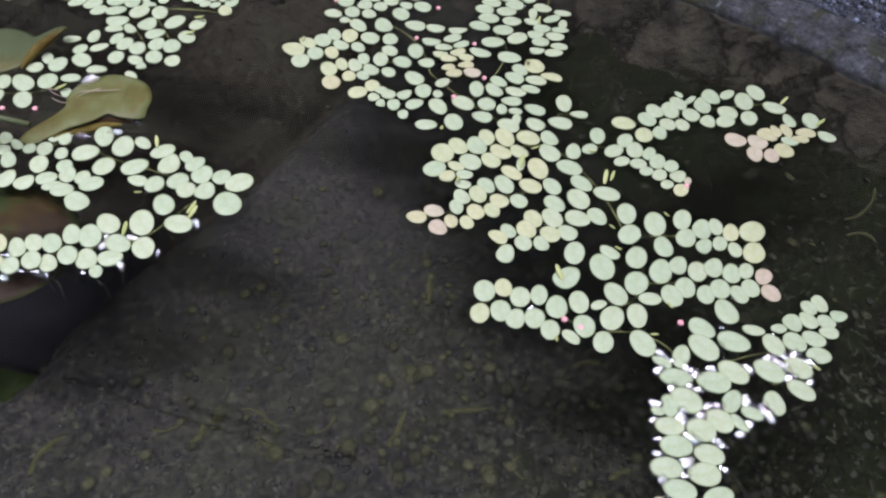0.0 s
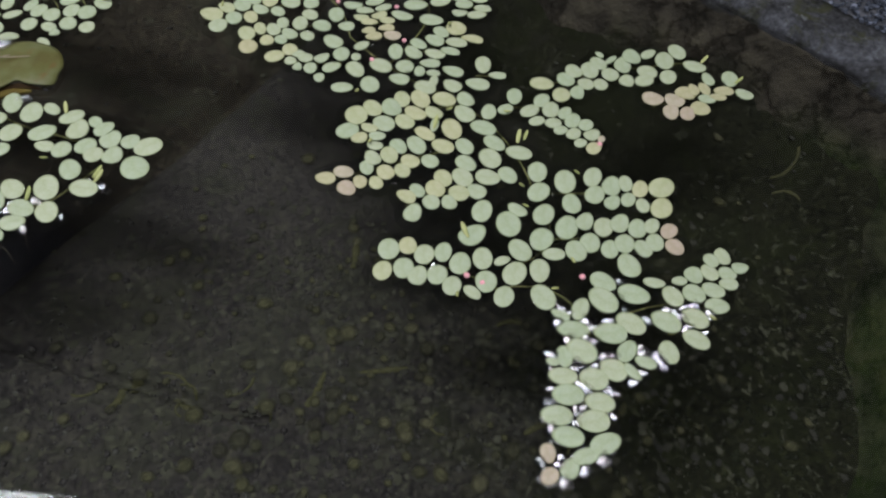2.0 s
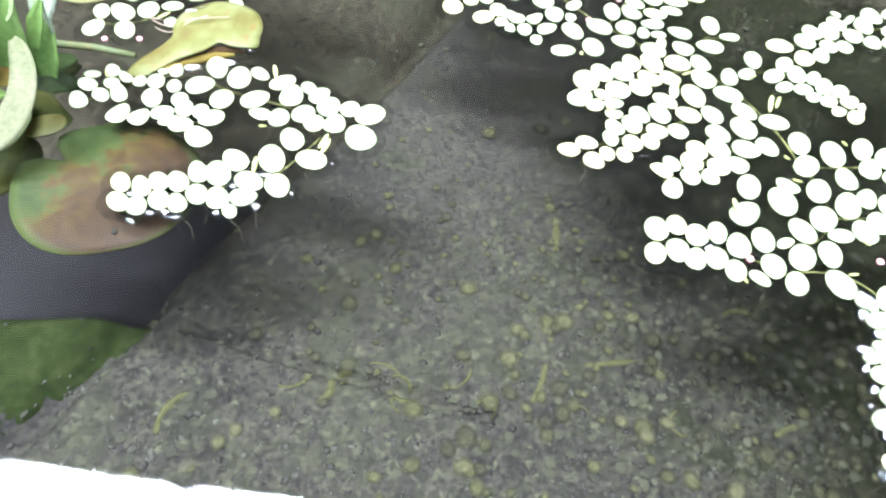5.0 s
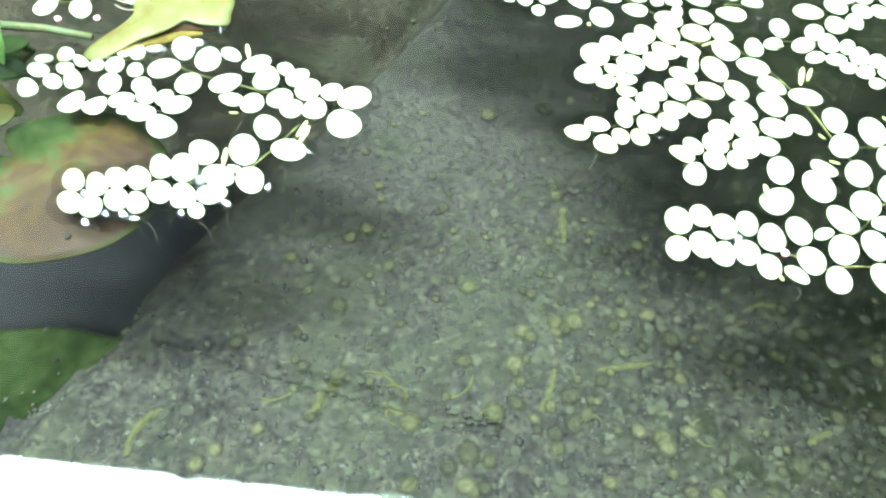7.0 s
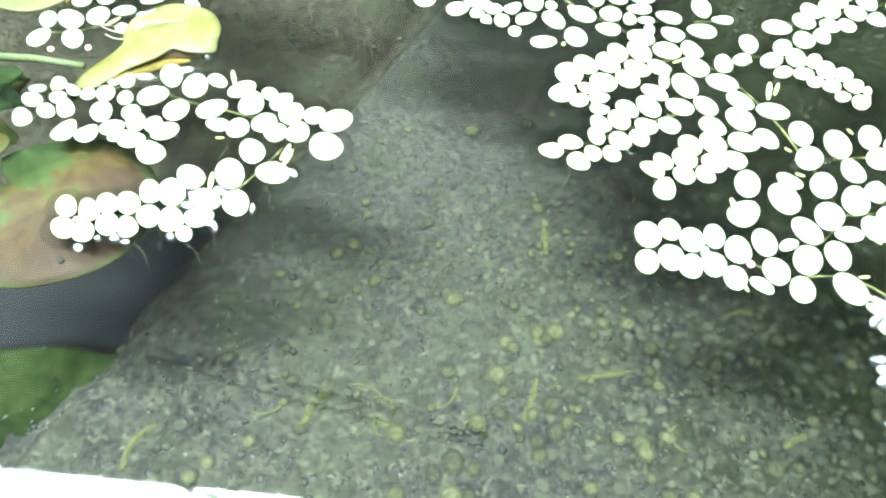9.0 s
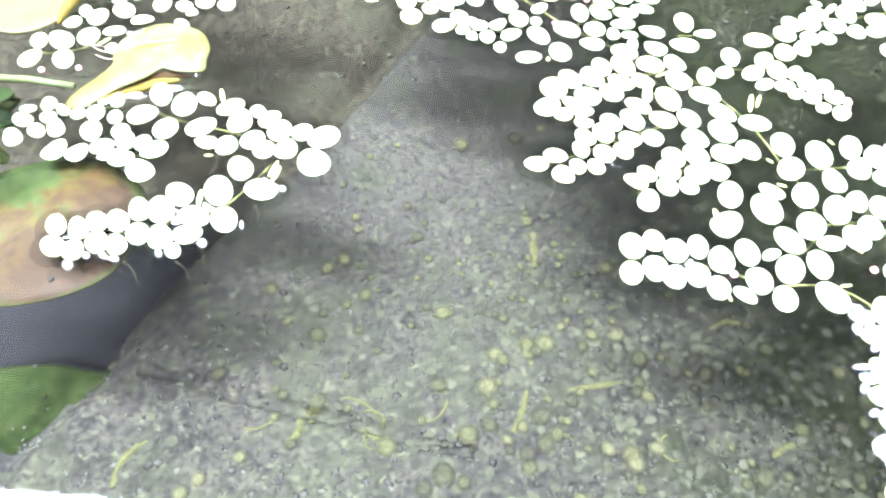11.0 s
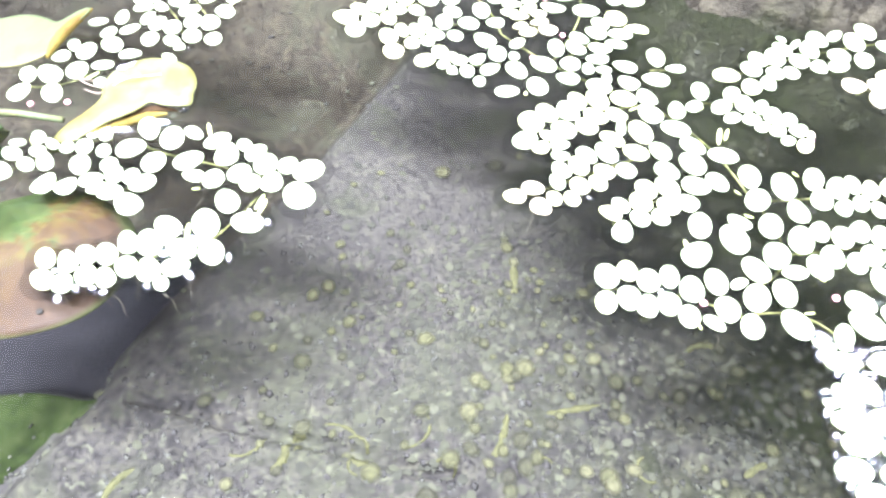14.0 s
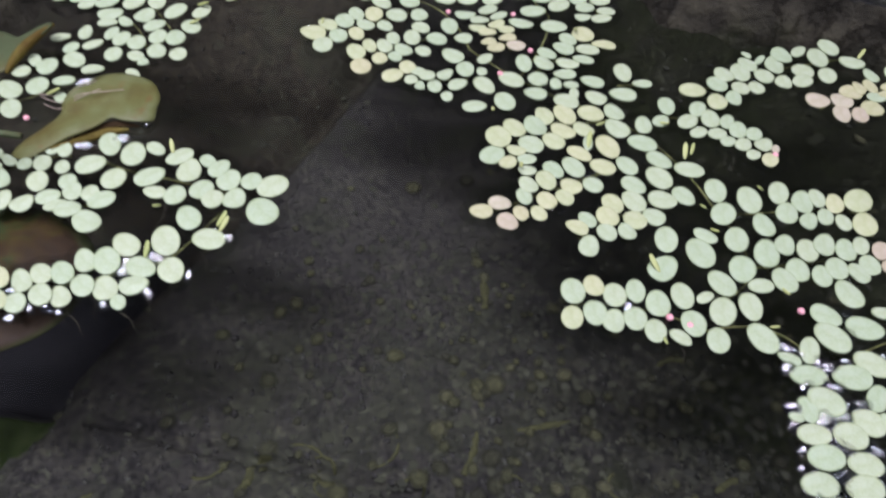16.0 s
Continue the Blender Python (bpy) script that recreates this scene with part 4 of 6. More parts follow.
# far end, faded patch and stem
leaf(plant_b, 0.033, 0.659, 0.0185, 0.0127, 30, 0.5)
leaf(plant_b, 0.014, 0.656, 0.0168, 0.0117, 172, 0.5)
leaf(plant_b, 0.022, 0.647, 0.0181, 0.0114, 3, 0.6)
leaf(plant_b, 0.042, 0.651, 0.0169, 0.0117, 173, 0.5)
leaf(plant_b, 0.040, 0.637, 0.0180, 0.0113, 4, 0.7)
leaf(plant_b, 0.021, 0.633, 0.0155, 0.0112, 5, 0.7)
leaf(plant_b, 0.116, 0.638, 0.0236, 0.0228, 92, 0.4)
leaf(plant_b, 0.099, 0.632, 0.0196, 0.0158, 120)
leaf(plant_b, 0.132, 0.620, 0.0237, 0.0134, 164, 0.5)
leaf(plant_b, 0.046, 0.625, 0.0189, 0.0149, 174, 1)
leaf(plant_b, 0.026, 0.623, 0.0182, 0.0125, 16, 0.7)
leaf(plant_b, 0.091, 0.617, 0.0216, 0.0165, 147)
leaf(plant_b, 0.114, 0.614, 0.0236, 0.0150, 169)
leaf(plant_b, 0.073, 0.611, 0.0198, 0.0139, 137)
leaf(plant_b, 0.013, 0.608, 0.0189, 0.0122, 45)
leaf(plant_b, 0.048, 0.599, 0.0244, 0.0153, 85)
leaf(plant_b, 0.067, 0.597, 0.0212, 0.0166, 128)
leaf(plant_b, 0.090, 0.596, 0.0220, 0.0144, 164)
leaf(plant_b, 0.106, 0.600, 0.0210, 0.0128, 164, 0.3)
leaf(plant_b, 0.007, 0.590, 0.0122, 0.0102, 78)
leaf(plant_b, 0.006, 0.571, 0.0247, 0.0177, 109)
leaf(plant_b, 0.032, 0.576, 0.0246, 0.0197, 142)
leaf(plant_b, 0.056, 0.575, 0.0194, 0.0187, 19)
leaf(plant_b, 0.083, 0.580, 0.0217, 0.0140, 174)
leaf(plant_b, 0.071, 0.567, 0.0153, 0.0112, 76)
leaf(plant_b, 0.085, 0.565, 0.0147, 0.0102, 175)
leaf(plant_b, 0.106, 0.568, 0.0228, 0.0155, 153)
leaf(plant_b, 0.084, 0.552, 0.0164, 0.0091, 70)
leaf(plant_b, 0.050, 0.556, 0.0213, 0.0164, 156)
leaf(plant_b, 0.020, 0.547, 0.0230, 0.0193, 98)
# north-west plant
leaf(plant_d, -0.447, 0.762, 0.0225, 0.0180, 8)
leaf(plant_d, -0.424, 0.775, 0.0172, 0.0150, 20)
leaf(plant_d, -0.447, 0.780, 0.0165, 0.0135, 170)
leaf(plant_d, -0.466, 0.777, 0.0150, 0.0125, 15)
leaf(plant_d, -0.483, 0.780, 0.0150, 0.0125, 160)
leaf(plant_d, -0.435, 0.793, 0.0165, 0.0140, 20)
leaf(plant_d, -0.454, 0.794, 0.0165, 0.0125, 5)
leaf(plant_d, -0.472, 0.795, 0.0160, 0.0125, 25)
leaf(plant_d, -0.408, 0.768, 0.0125, 0.0110, 40)
leaf(plant_d, -0.398, 0.781, 0.0160, 0.0130, 30)
leaf(plant_d, -0.415, 0.790, 0.0165, 0.0130, 150)
leaf(plant_d, -0.394, 0.747, 0.0312, 0.0212, 109, 0.5)
leaf(plant_d, -0.380, 0.729, 0.0204, 0.0148, 39)
leaf(plant_d, -0.364, 0.729, 0.0218, 0.0167, 43)
leaf(plant_d, -0.367, 0.749, 0.0237, 0.0202, 73)
leaf(plant_d, -0.349, 0.747, 0.0209, 0.0174, 81)
leaf(plant_d, -0.340, 0.736, 0.0227, 0.0186, 52)
leaf(plant_d, -0.323, 0.735, 0.0251, 0.0158, 84)
leaf(plant_d, -0.318, 0.756, 0.0207, 0.0150, 42)
leaf(plant_d, -0.309, 0.740, 0.0176, 0.0090, 95)
leaf(plant_d, -0.304, 0.730, 0.0153, 0.0084, 177)
leaf(plant_d, -0.291, 0.743, 0.0191, 0.0129, 86)
leaf(plant_d, -0.289, 0.767, 0.0197, 0.0143, 81)
leaf(plant_d, -0.274, 0.751, 0.0190, 0.0146, 48)
leaf(plant_d, -0.264, 0.742, 0.0149, 0.0104, 41)
leaf(plant_d, -0.255, 0.756, 0.0194, 0.0126, 69)
leaf(plant_d, -0.253, 0.741, 0.0146, 0.0128, 40)
leaf(plant_d, -0.243, 0.757, 0.0149, 0.0108, 74)
leaf(plant_d, -0.245, 0.733, 0.0137, 0.0102, 44)
leaf(plant_d, -0.237, 0.748, 0.0156, 0.0112, 65)
leaf(plant_d, -0.234, 0.732, 0.0138, 0.0101, 43)
leaf(plant_d, -0.226, 0.746, 0.0148, 0.0108, 72)
leaf(plant_d, -0.217, 0.738, 0.0167, 0.0122, 44)
leaf(plant_d, -0.222, 0.723, 0.0192, 0.0152, 109, 0.3)
leaf(plant_d, -0.355, 0.716, 0.0193, 0.0144, 40)
leaf(plant_d, -0.337, 0.716, 0.0224, 0.0167, 29)
leaf(plant_d, -0.312, 0.715, 0.0247, 0.0192, 59)
leaf(plant_d, -0.291, 0.716, 0.0238, 0.0166, 94)
leaf(plant_d, -0.332, 0.699, 0.0231, 0.0185, 22)
leaf(plant_d, -0.300, 0.694, 0.0217, 0.0187, 68)
leaf(plant_d, -0.272, 0.698, 0.0257, 0.0169, 49)
leaf(plant_d, -0.248, 0.697, 0.0231, 0.0154, 65)
leaf(plant_d, -0.332, 0.684, 0.0186, 0.0119, 6)
leaf(plant_d, -0.316, 0.685, 0.0190, 0.0111, 127)
leaf(plant_d, -0.289, 0.677, 0.0214, 0.0154, 36)
leaf(plant_d, -0.256, 0.674, 0.0220, 0.0174, 117)
leaf(plant_d, -0.370, 0.665, 0.0181, 0.0115, 4)
leaf(plant_d, -0.349, 0.670, 0.0215, 0.0122, 89)
leaf(plant_d, -0.326, 0.668, 0.0193, 0.0114, 67)
leaf(plant_d, -0.316, 0.659, 0.0210, 0.0149, 68)
leaf(plant_d, -0.358, 0.649, 0.0164, 0.0125, 55)
leaf(plant_d, -0.340, 0.652, 0.0190, 0.0113, 31)
leaf(plant_d, -0.302, 0.652, 0.0211, 0.0168, 98)
leaf(plant_d, -0.284, 0.659, 0.0204, 0.0162, 80)
leaf(plant_d, -0.268, 0.656, 0.0236, 0.0178, 91)
leaf(plant_d, -0.352, 0.631, 0.0232, 0.0175, 128)
leaf(plant_d, -0.373, 0.624, 0.0225, 0.0170, 81)
leaf(plant_d, -0.385, 0.633, 0.0191, 0.0107, 109)
leaf(plant_d, -0.320, 0.636, 0.0195, 0.0158, 85)
leaf(plant_d, -0.300, 0.632, 0.0162, 0.0132, 146)
leaf(plant_d, -0.283, 0.638, 0.0204, 0.0169, 106)
leaf(plant_d, -0.264, 0.633, 0.0183, 0.0159, 103)
leaf(plant_d, -0.293, 0.623, 0.0108, 0.0104, 110)
leaf(plant_d, -0.335, 0.617, 0.0196, 0.0124, 3)
leaf(plant_d, -0.393, 0.618, 0.0167, 0.0154, 138)
leaf(plant_d, -0.376, 0.598, 0.0234, 0.0189, 98)
leaf(plant_d, -0.356, 0.603, 0.0192, 0.0120, 2)
leaf(plant_d, -0.300, 0.609, 0.0164, 0.0092, 136)
leaf(plant_d, -0.354, 0.581, 0.0156, 0.0104, 119)
leaf(plant_d, -0.380, 0.768, 0.0203, 0.0154, 46)
leaf(plant_d, -0.364, 0.776, 0.0207, 0.0155, 46)
leaf(plant_d, -0.338, 0.772, 0.0188, 0.0151, 54)
leaf(plant_d, -0.319, 0.782, 0.0192, 0.0152, 54)
leaf(plant_d, -0.273, 0.772, 0.0168, 0.0118, 62)
leaf(plant_d, -0.258, 0.772, 0.0170, 0.0118, 61)
# north-west plant, tip by the pads
leaf(plant_d, -0.416, 0.596, 0.0223, 0.0138, 106)
leaf(plant_d, -0.397, 0.594, 0.0281, 0.0183, 124)
leaf(plant_d, -0.418, 0.573, 0.0231, 0.0178, 81)
leaf(plant_d, -0.391, 0.570, 0.0236, 0.0165, 109)
leaf(plant_d, -0.472, 0.756, 0.0207, 0.0152, 142)
leaf(plant_d, -0.454, 0.740, 0.0228, 0.0163, 125)
leaf(plant_d, -0.474, 0.733, 0.0179, 0.0130, 143)
leaf(plant_d, -0.426, 0.758, 0.0200, 0.0114, 169)
leaf(plant_d, -0.437, 0.618, 0.0155, 0.0111, 5)
leaf(plant_d, -0.449, 0.635, 0.0142, 0.0127, 65)
# west plant, inner leaves
leaf(plant_e, -0.407, 0.502, 0.0194, 0.0131, 139)
leaf(plant_e, -0.410, 0.483, 0.0204, 0.0136, 122)
leaf(plant_e, -0.394, 0.489, 0.0162, 0.0117, 133)
leaf(plant_e, -0.380, 0.490, 0.0227, 0.0127, 116)
leaf(plant_e, -0.388, 0.503, 0.0131, 0.0119, 132)
leaf(plant_e, -0.390, 0.517, 0.0162, 0.0113, 109)
leaf(plant_e, -0.405, 0.513, 0.0138, 0.0087, 173)
leaf(plant_e, -0.378, 0.509, 0.0155, 0.0087, 136)
leaf(plant_e, -0.366, 0.504, 0.0130, 0.0114, 107)
leaf(plant_e, -0.363, 0.520, 0.0153, 0.0121, 94)
leaf(plant_e, -0.353, 0.504, 0.0184, 0.0138, 103)
leaf(plant_e, -0.349, 0.521, 0.0145, 0.0117, 80)
leaf(plant_e, -0.339, 0.517, 0.0164, 0.0114, 101)
leaf(plant_e, -0.338, 0.499, 0.0141, 0.0116, 107)
leaf(plant_e, -0.353, 0.485, 0.0218, 0.0156, 103)
leaf(plant_e, -0.331, 0.483, 0.0166, 0.0135, 95)
leaf(plant_e, -0.318, 0.500, 0.0236, 0.0191, 15)
leaf(plant_e, -0.298, 0.483, 0.0225, 0.0187, 77)
leaf(plant_e, -0.376, 0.467, 0.0204, 0.0171, 65)
leaf(plant_e, -0.360, 0.464, 0.0174, 0.0153, 48)
leaf(plant_e, -0.343, 0.469, 0.0183, 0.0143, 11)
leaf(plant_e, -0.326, 0.473, 0.0195, 0.0144, 106)
leaf(plant_e, -0.313, 0.470, 0.0171, 0.0136, 100)
leaf(plant_e, -0.336, 0.460, 0.0174, 0.0106, 14)
leaf(plant_e, -0.326, 0.455, 0.0195, 0.0158, 174)
leaf(plant_e, -0.304, 0.462, 0.0211, 0.0165, 13)
leaf(plant_e, -0.311, 0.442, 0.0242, 0.0191, 134)
# west plant, eastern row
leaf(plant_e, -0.287, 0.509, 0.0263, 0.0196, 98)
leaf(plant_e, -0.306, 0.521, 0.0278, 0.0166, 104)
leaf(plant_e, -0.270, 0.513, 0.0184, 0.0116, 134)
leaf(plant_e, -0.272, 0.483, 0.0240, 0.0194, 31)
leaf(plant_e, -0.251, 0.503, 0.0232, 0.0163, 30)
leaf(plant_e, -0.243, 0.487, 0.0251, 0.0195, 93)
leaf(plant_e, -0.229, 0.496, 0.0161, 0.0114, 126)
leaf(plant_e, -0.220, 0.487, 0.0203, 0.0157, 58)
leaf(plant_e, -0.266, 0.467, 0.0181, 0.0121, 157)
leaf(plant_e, -0.251, 0.462, 0.0199, 0.0166, 77)
leaf(plant_e, -0.232, 0.466, 0.0202, 0.0183, 50)
leaf(plant_e, -0.223, 0.455, 0.0187, 0.0167, 85)
leaf(plant_e, -0.212, 0.474, 0.0219, 0.0189, 86)
leaf(plant_e, -0.207, 0.454, 0.0199, 0.0176, 82)
leaf(plant_e, -0.195, 0.472, 0.0184, 0.0162, 75)
leaf(plant_e, -0.179, 0.465, 0.0257, 0.0210, 24)
leaf(plant_e, -0.186, 0.440, 0.0281, 0.0237, 103)
leaf(plant_e, -0.239, 0.439, 0.0253, 0.0175, 110)
leaf(plant_e, -0.223, 0.417, 0.0250, 0.0190, 153)
# west plant, southern row
leaf(plant_e, -0.280, 0.418, 0.0241, 0.0174, 122)
leaf(plant_e, -0.253, 0.418, 0.0277, 0.0199, 105)
leaf(plant_e, -0.268, 0.397, 0.0236, 0.0169, 144)
leaf(plant_e, -0.247, 0.392, 0.0232, 0.0177, 109)
leaf(plant_e, -0.271, 0.382, 0.0195, 0.0157, 6)
leaf(plant_e, -0.279, 0.369, 0.0135, 0.0101, 115)
leaf(plant_e, -0.291, 0.404, 0.0250, 0.0181, 113)
leaf(plant_e, -0.289, 0.381, 0.0209, 0.0168, 112)
leaf(plant_e, -0.306, 0.406, 0.0210, 0.0149, 114)
leaf(plant_e, -0.304, 0.385, 0.0201, 0.0152, 115)
leaf(plant_e, -0.319, 0.397, 0.0216, 0.0147, 113)
leaf(plant_e, -0.317, 0.377, 0.0188, 0.0135, 118)
leaf(plant_e, -0.333, 0.398, 0.0198, 0.0137, 117)
leaf(plant_e, -0.330, 0.380, 0.0192, 0.0147, 113)
leaf(plant_e, -0.345, 0.393, 0.0205, 0.0136, 116)
leaf(plant_e, -0.345, 0.375, 0.0169, 0.0144, 115)
leaf(plant_e, -0.360, 0.397, 0.0198, 0.0134, 119, 0.5)
leaf(plant_e, -0.358, 0.379, 0.0193, 0.0142, 136, 0.5)
# stems
runner(plant_a, (0.115, 0.307), (0.072, 0.329), (0.026, 0.337))
runner(plant_a, (0.178, 0.353), (0.231, 0.354), (0.280, 0.349))
runner(plant_a, (0.190, 0.404), (0.234, 0.403), (0.284, 0.396))
runner(plant_a, (0.132, 0.430), (0.095, 0.416), (0.047, 0.393))
runner(plant_a, (0.090, 0.459), (0.040, 0.444), (-0.021, 0.422))
runner(plant_a, (0.109, 0.519), (0.058, 0.511), (0.000, 0.494))
runner(plant_a, (0.173, 0.513), (0.204, 0.506), (0.233, 0.460))
runner(plant_a, (0.184, 0.265), (0.171, 0.216), (0.139, 0.155))
runner(plant_a, (0.268, 0.277), (0.291, 0.299), (0.324, 0.328))
runner(plant_c, (0.369, 0.586), (0.270, 0.570), (0.191, 0.546))
runner(plant_c, (0.404, 0.542), (0.360, 0.534), (0.306, 0.517))
runner(plant_b, (-0.049, 0.687), (-0.101, 0.665), (-0.143, 0.648))
runner(plant_b, (-0.022, 0.650), (-0.065, 0.631), (-0.105, 0.615))
runner(plant_b, (-0.007, 0.582), (-0.042, 0.582), (-0.075, 0.590))
runner(plant_b, (0.142, 0.660), (0.144, 0.725), (0.173, 0.836))
runner(plant_b, (0.082, 0.687), (0.082, 0.759), (0.101, 0.847))
runner(plant_b, (0.024, 0.677), (0.032, 0.648), (0.040, 0.620))
runner(plant_b, (0.052, 0.584), (0.092, 0.610), (0.135, 0.632))
runner(plant_b, (0.002, 0.735), (-0.050, 0.751), (-0.103, 0.727))
runner(plant_b, (0.060, 0.794), (0.005, 0.812), (-0.076, 0.816))
runner(plant_d, (-0.308, 0.773), (-0.267, 0.755), (-0.213, 0.731))
runner(plant_d, (-0.293, 0.644), (-0.316, 0.693), (-0.375, 0.748))
runner(plant_d, (-0.264, 0.653), (-0.293, 0.709), (-0.326, 0.773))
runner(plant_d, (-0.216, 0.718), (-0.271, 0.726), (-0.325, 0.718))
runner(plant_e, (-0.251, 0.403), (-0.305, 0.390), (-0.359, 0.385))
runner(plant_e, (-0.276, 0.490), (-0.239, 0.473), (-0.195, 0.457))
runner(plant_e, (-0.334, 0.513), (-0.369, 0.506), (-0.406, 0.485))
runner(plant_e, (-0.310, 0.457), (-0.341, 0.465), (-0.369, 0.469))
runner(plant_a, (0.139, 0.329), (0.169, 0.358), (0.163, 0.411))
runner(plant_a, (0.163, 0.411), (0.146, 0.472), (0.112, 0.519))
runner(plant_a, (0.110, 0.305), (0.161, 0.301), (0.183, 0.265))
runner(plant_a, (0.157, 0.406), (0.177, 0.405), (0.193, 0.404))
runner(plant_a, (0.160, 0.352), (0.178, 0.354), (0.186, 0.354))
runner(plant_a, (0.182, 0.263), (0.233, 0.282), (0.271, 0.284))
runner(plant_b, (0.112, 0.525), (0.056, 0.562), (0.001, 0.625))
runner(plant_b, (0.001, 0.625), (-0.014, 0.682), (-0.051, 0.713))
runner(plant_b, (0.040, 0.580), (0.084, 0.651), (0.083, 0.692))
runner(plant_e, (-0.248, 0.405), (-0.233, 0.422), (-0.217, 0.443))
runner(plant_e, (-0.311, 0.507), (-0.289, 0.493), (-0.248, 0.478))
runner(plant_e, (-0.259, 0.399), (-0.276, 0.405), (-0.290, 0.392))
runner(plant_d, (-0.415, 0.583), (-0.391, 0.581), (-0.365, 0.594))
runner(plant_a, (0.247, 0.258), (0.258, 0.262), (0.269, 0.279))
runner(plant_a, (0.128, 0.563), (0.137, 0.563), (0.154, 0.560))
runner(plant_a, (0.151, 0.516), (0.165, 0.517), (0.176, 0.513))
bud(plant_a, 0.188, 0.313)
bud(plant_a, 0.092, 0.318)
bud(plant_a, 0.104, 0.310)
bud(plant_b, -0.011, 0.682)
bud(plant_b, 0.053, 0.674)
bud(plant_b, 0.058, 0.616)
bud(plant_b, 0.023, 0.585)
bud(plant_b, -0.101, 0.749)
bud(plant_b, 0.017, 0.740)
bud(plant_d, -0.405, 0.557)
bud(plant_d, -0.376, 0.557)
bud(plant_a, 0.237, 0.463)
young_leaf(plant_a, 0.156, 0.463, 74, 0.0180)
young_leaf(plant_a, 0.163, 0.468, 63, 0.0133)
young_leaf(plant_a, 0.098, 0.354, 112, 0.0180)
young_leaf(plant_a, 0.156, 0.411, 158, 0.0080)
young_leaf(plant_a, 0.159, 0.303, -14, 0.0081)
young_leaf(plant_a, 0.183, 0.334, -89, 0.0114)
young_leaf(plant_a, 0.149, 0.510, -37, 0.0109)
young_leaf(plant_a, 0.150, 0.392, -56, 0.0094)
young_leaf(plant_a, 0.083, 0.304, -100, 0.0096)
young_leaf(plant_a, 0.078, 0.483, 71, 0.0180)
young_leaf(plant_c, 0.376, 0.581, 38, 0.0151)
young_leaf(plant_c, 0.404, 0.549, 29, 0.0142)
young_leaf(plant_a, 0.092, 0.511, -1, 0.0094)
young_leaf(plant_a, 0.285, 0.274, -72, 0.0100)
young_leaf(plant_a, 0.009, 0.542, -109, 0.0129)
young_leaf(plant_a, 0.020, 0.474, -110, 0.0129)
young_leaf(plant_e, -0.219, 0.427, 52, 0.0163)
young_leaf(plant_e, -0.217, 0.422, 53, 0.0161)
young_leaf(plant_e, -0.266, 0.403, 78, 0.0155)
young_leaf(plant_e, -0.256, 0.505, 98, 0.0150)
young_leaf(plant_e, -0.259, 0.453, -158, 0.0080)
young_leaf(plant_b, 0.111, 0.650, -109, 0.0157)
young_leaf(plant_b, -0.135, 0.669, 73, 0.0084)
young_leaf(plant_b, 0.130, 0.714, 66, 0.0123)
young_leaf(plant_a, 0.210, 0.425, 149, 0.0080)
young_leaf(plant_e, -0.392, 0.508, 113, 0.0080)
young_leaf(plant_d, -0.367, 0.585, 3, 0.0165)
young_leaf(plant_d, -0.254, 0.708, -26, 0.0180)
young_leaf(plant_d, -0.259, 0.678, -7, 0.0149)


def hanging_roots(plant, count, box):
    """Fine root hairs under the leaves that lie inside the box."""
    spots = [s for s in LAID if box[0] < s[0] < box[2] and box[1] < s[1] < box[3]]
    for _ in range(count):
        x, y, *_ = rng.choice(spots)
        x, y = x + rng.uniform(-0.008, 0.008), y - rng.uniform(0.0, 0.012)
        dx, dy, n = rng.uniform(-0.012, 0.012), rng.uniform(-0.010, 0.004), rng.uniform(0.010, 0.028)
        pts = [(x + dx * t + 0.002 * math.sin(5 * t), y + dy * t, -0.001 - n * t) for t in (0, 0.25, 0.5, 0.75, 1)]
        child("root", mesh_of("root", *tube(pts, [0.00026, 0.00024, 0.0002, 0.00016, 0.0001], 4), ROOT), plant)


hanging_roots(plant_e, 44, (-0.42, 0.34, -0.16, 0.5))
hanging_roots(plant_a, 34, (-0.1, 0.15, 0.35, 0.5))


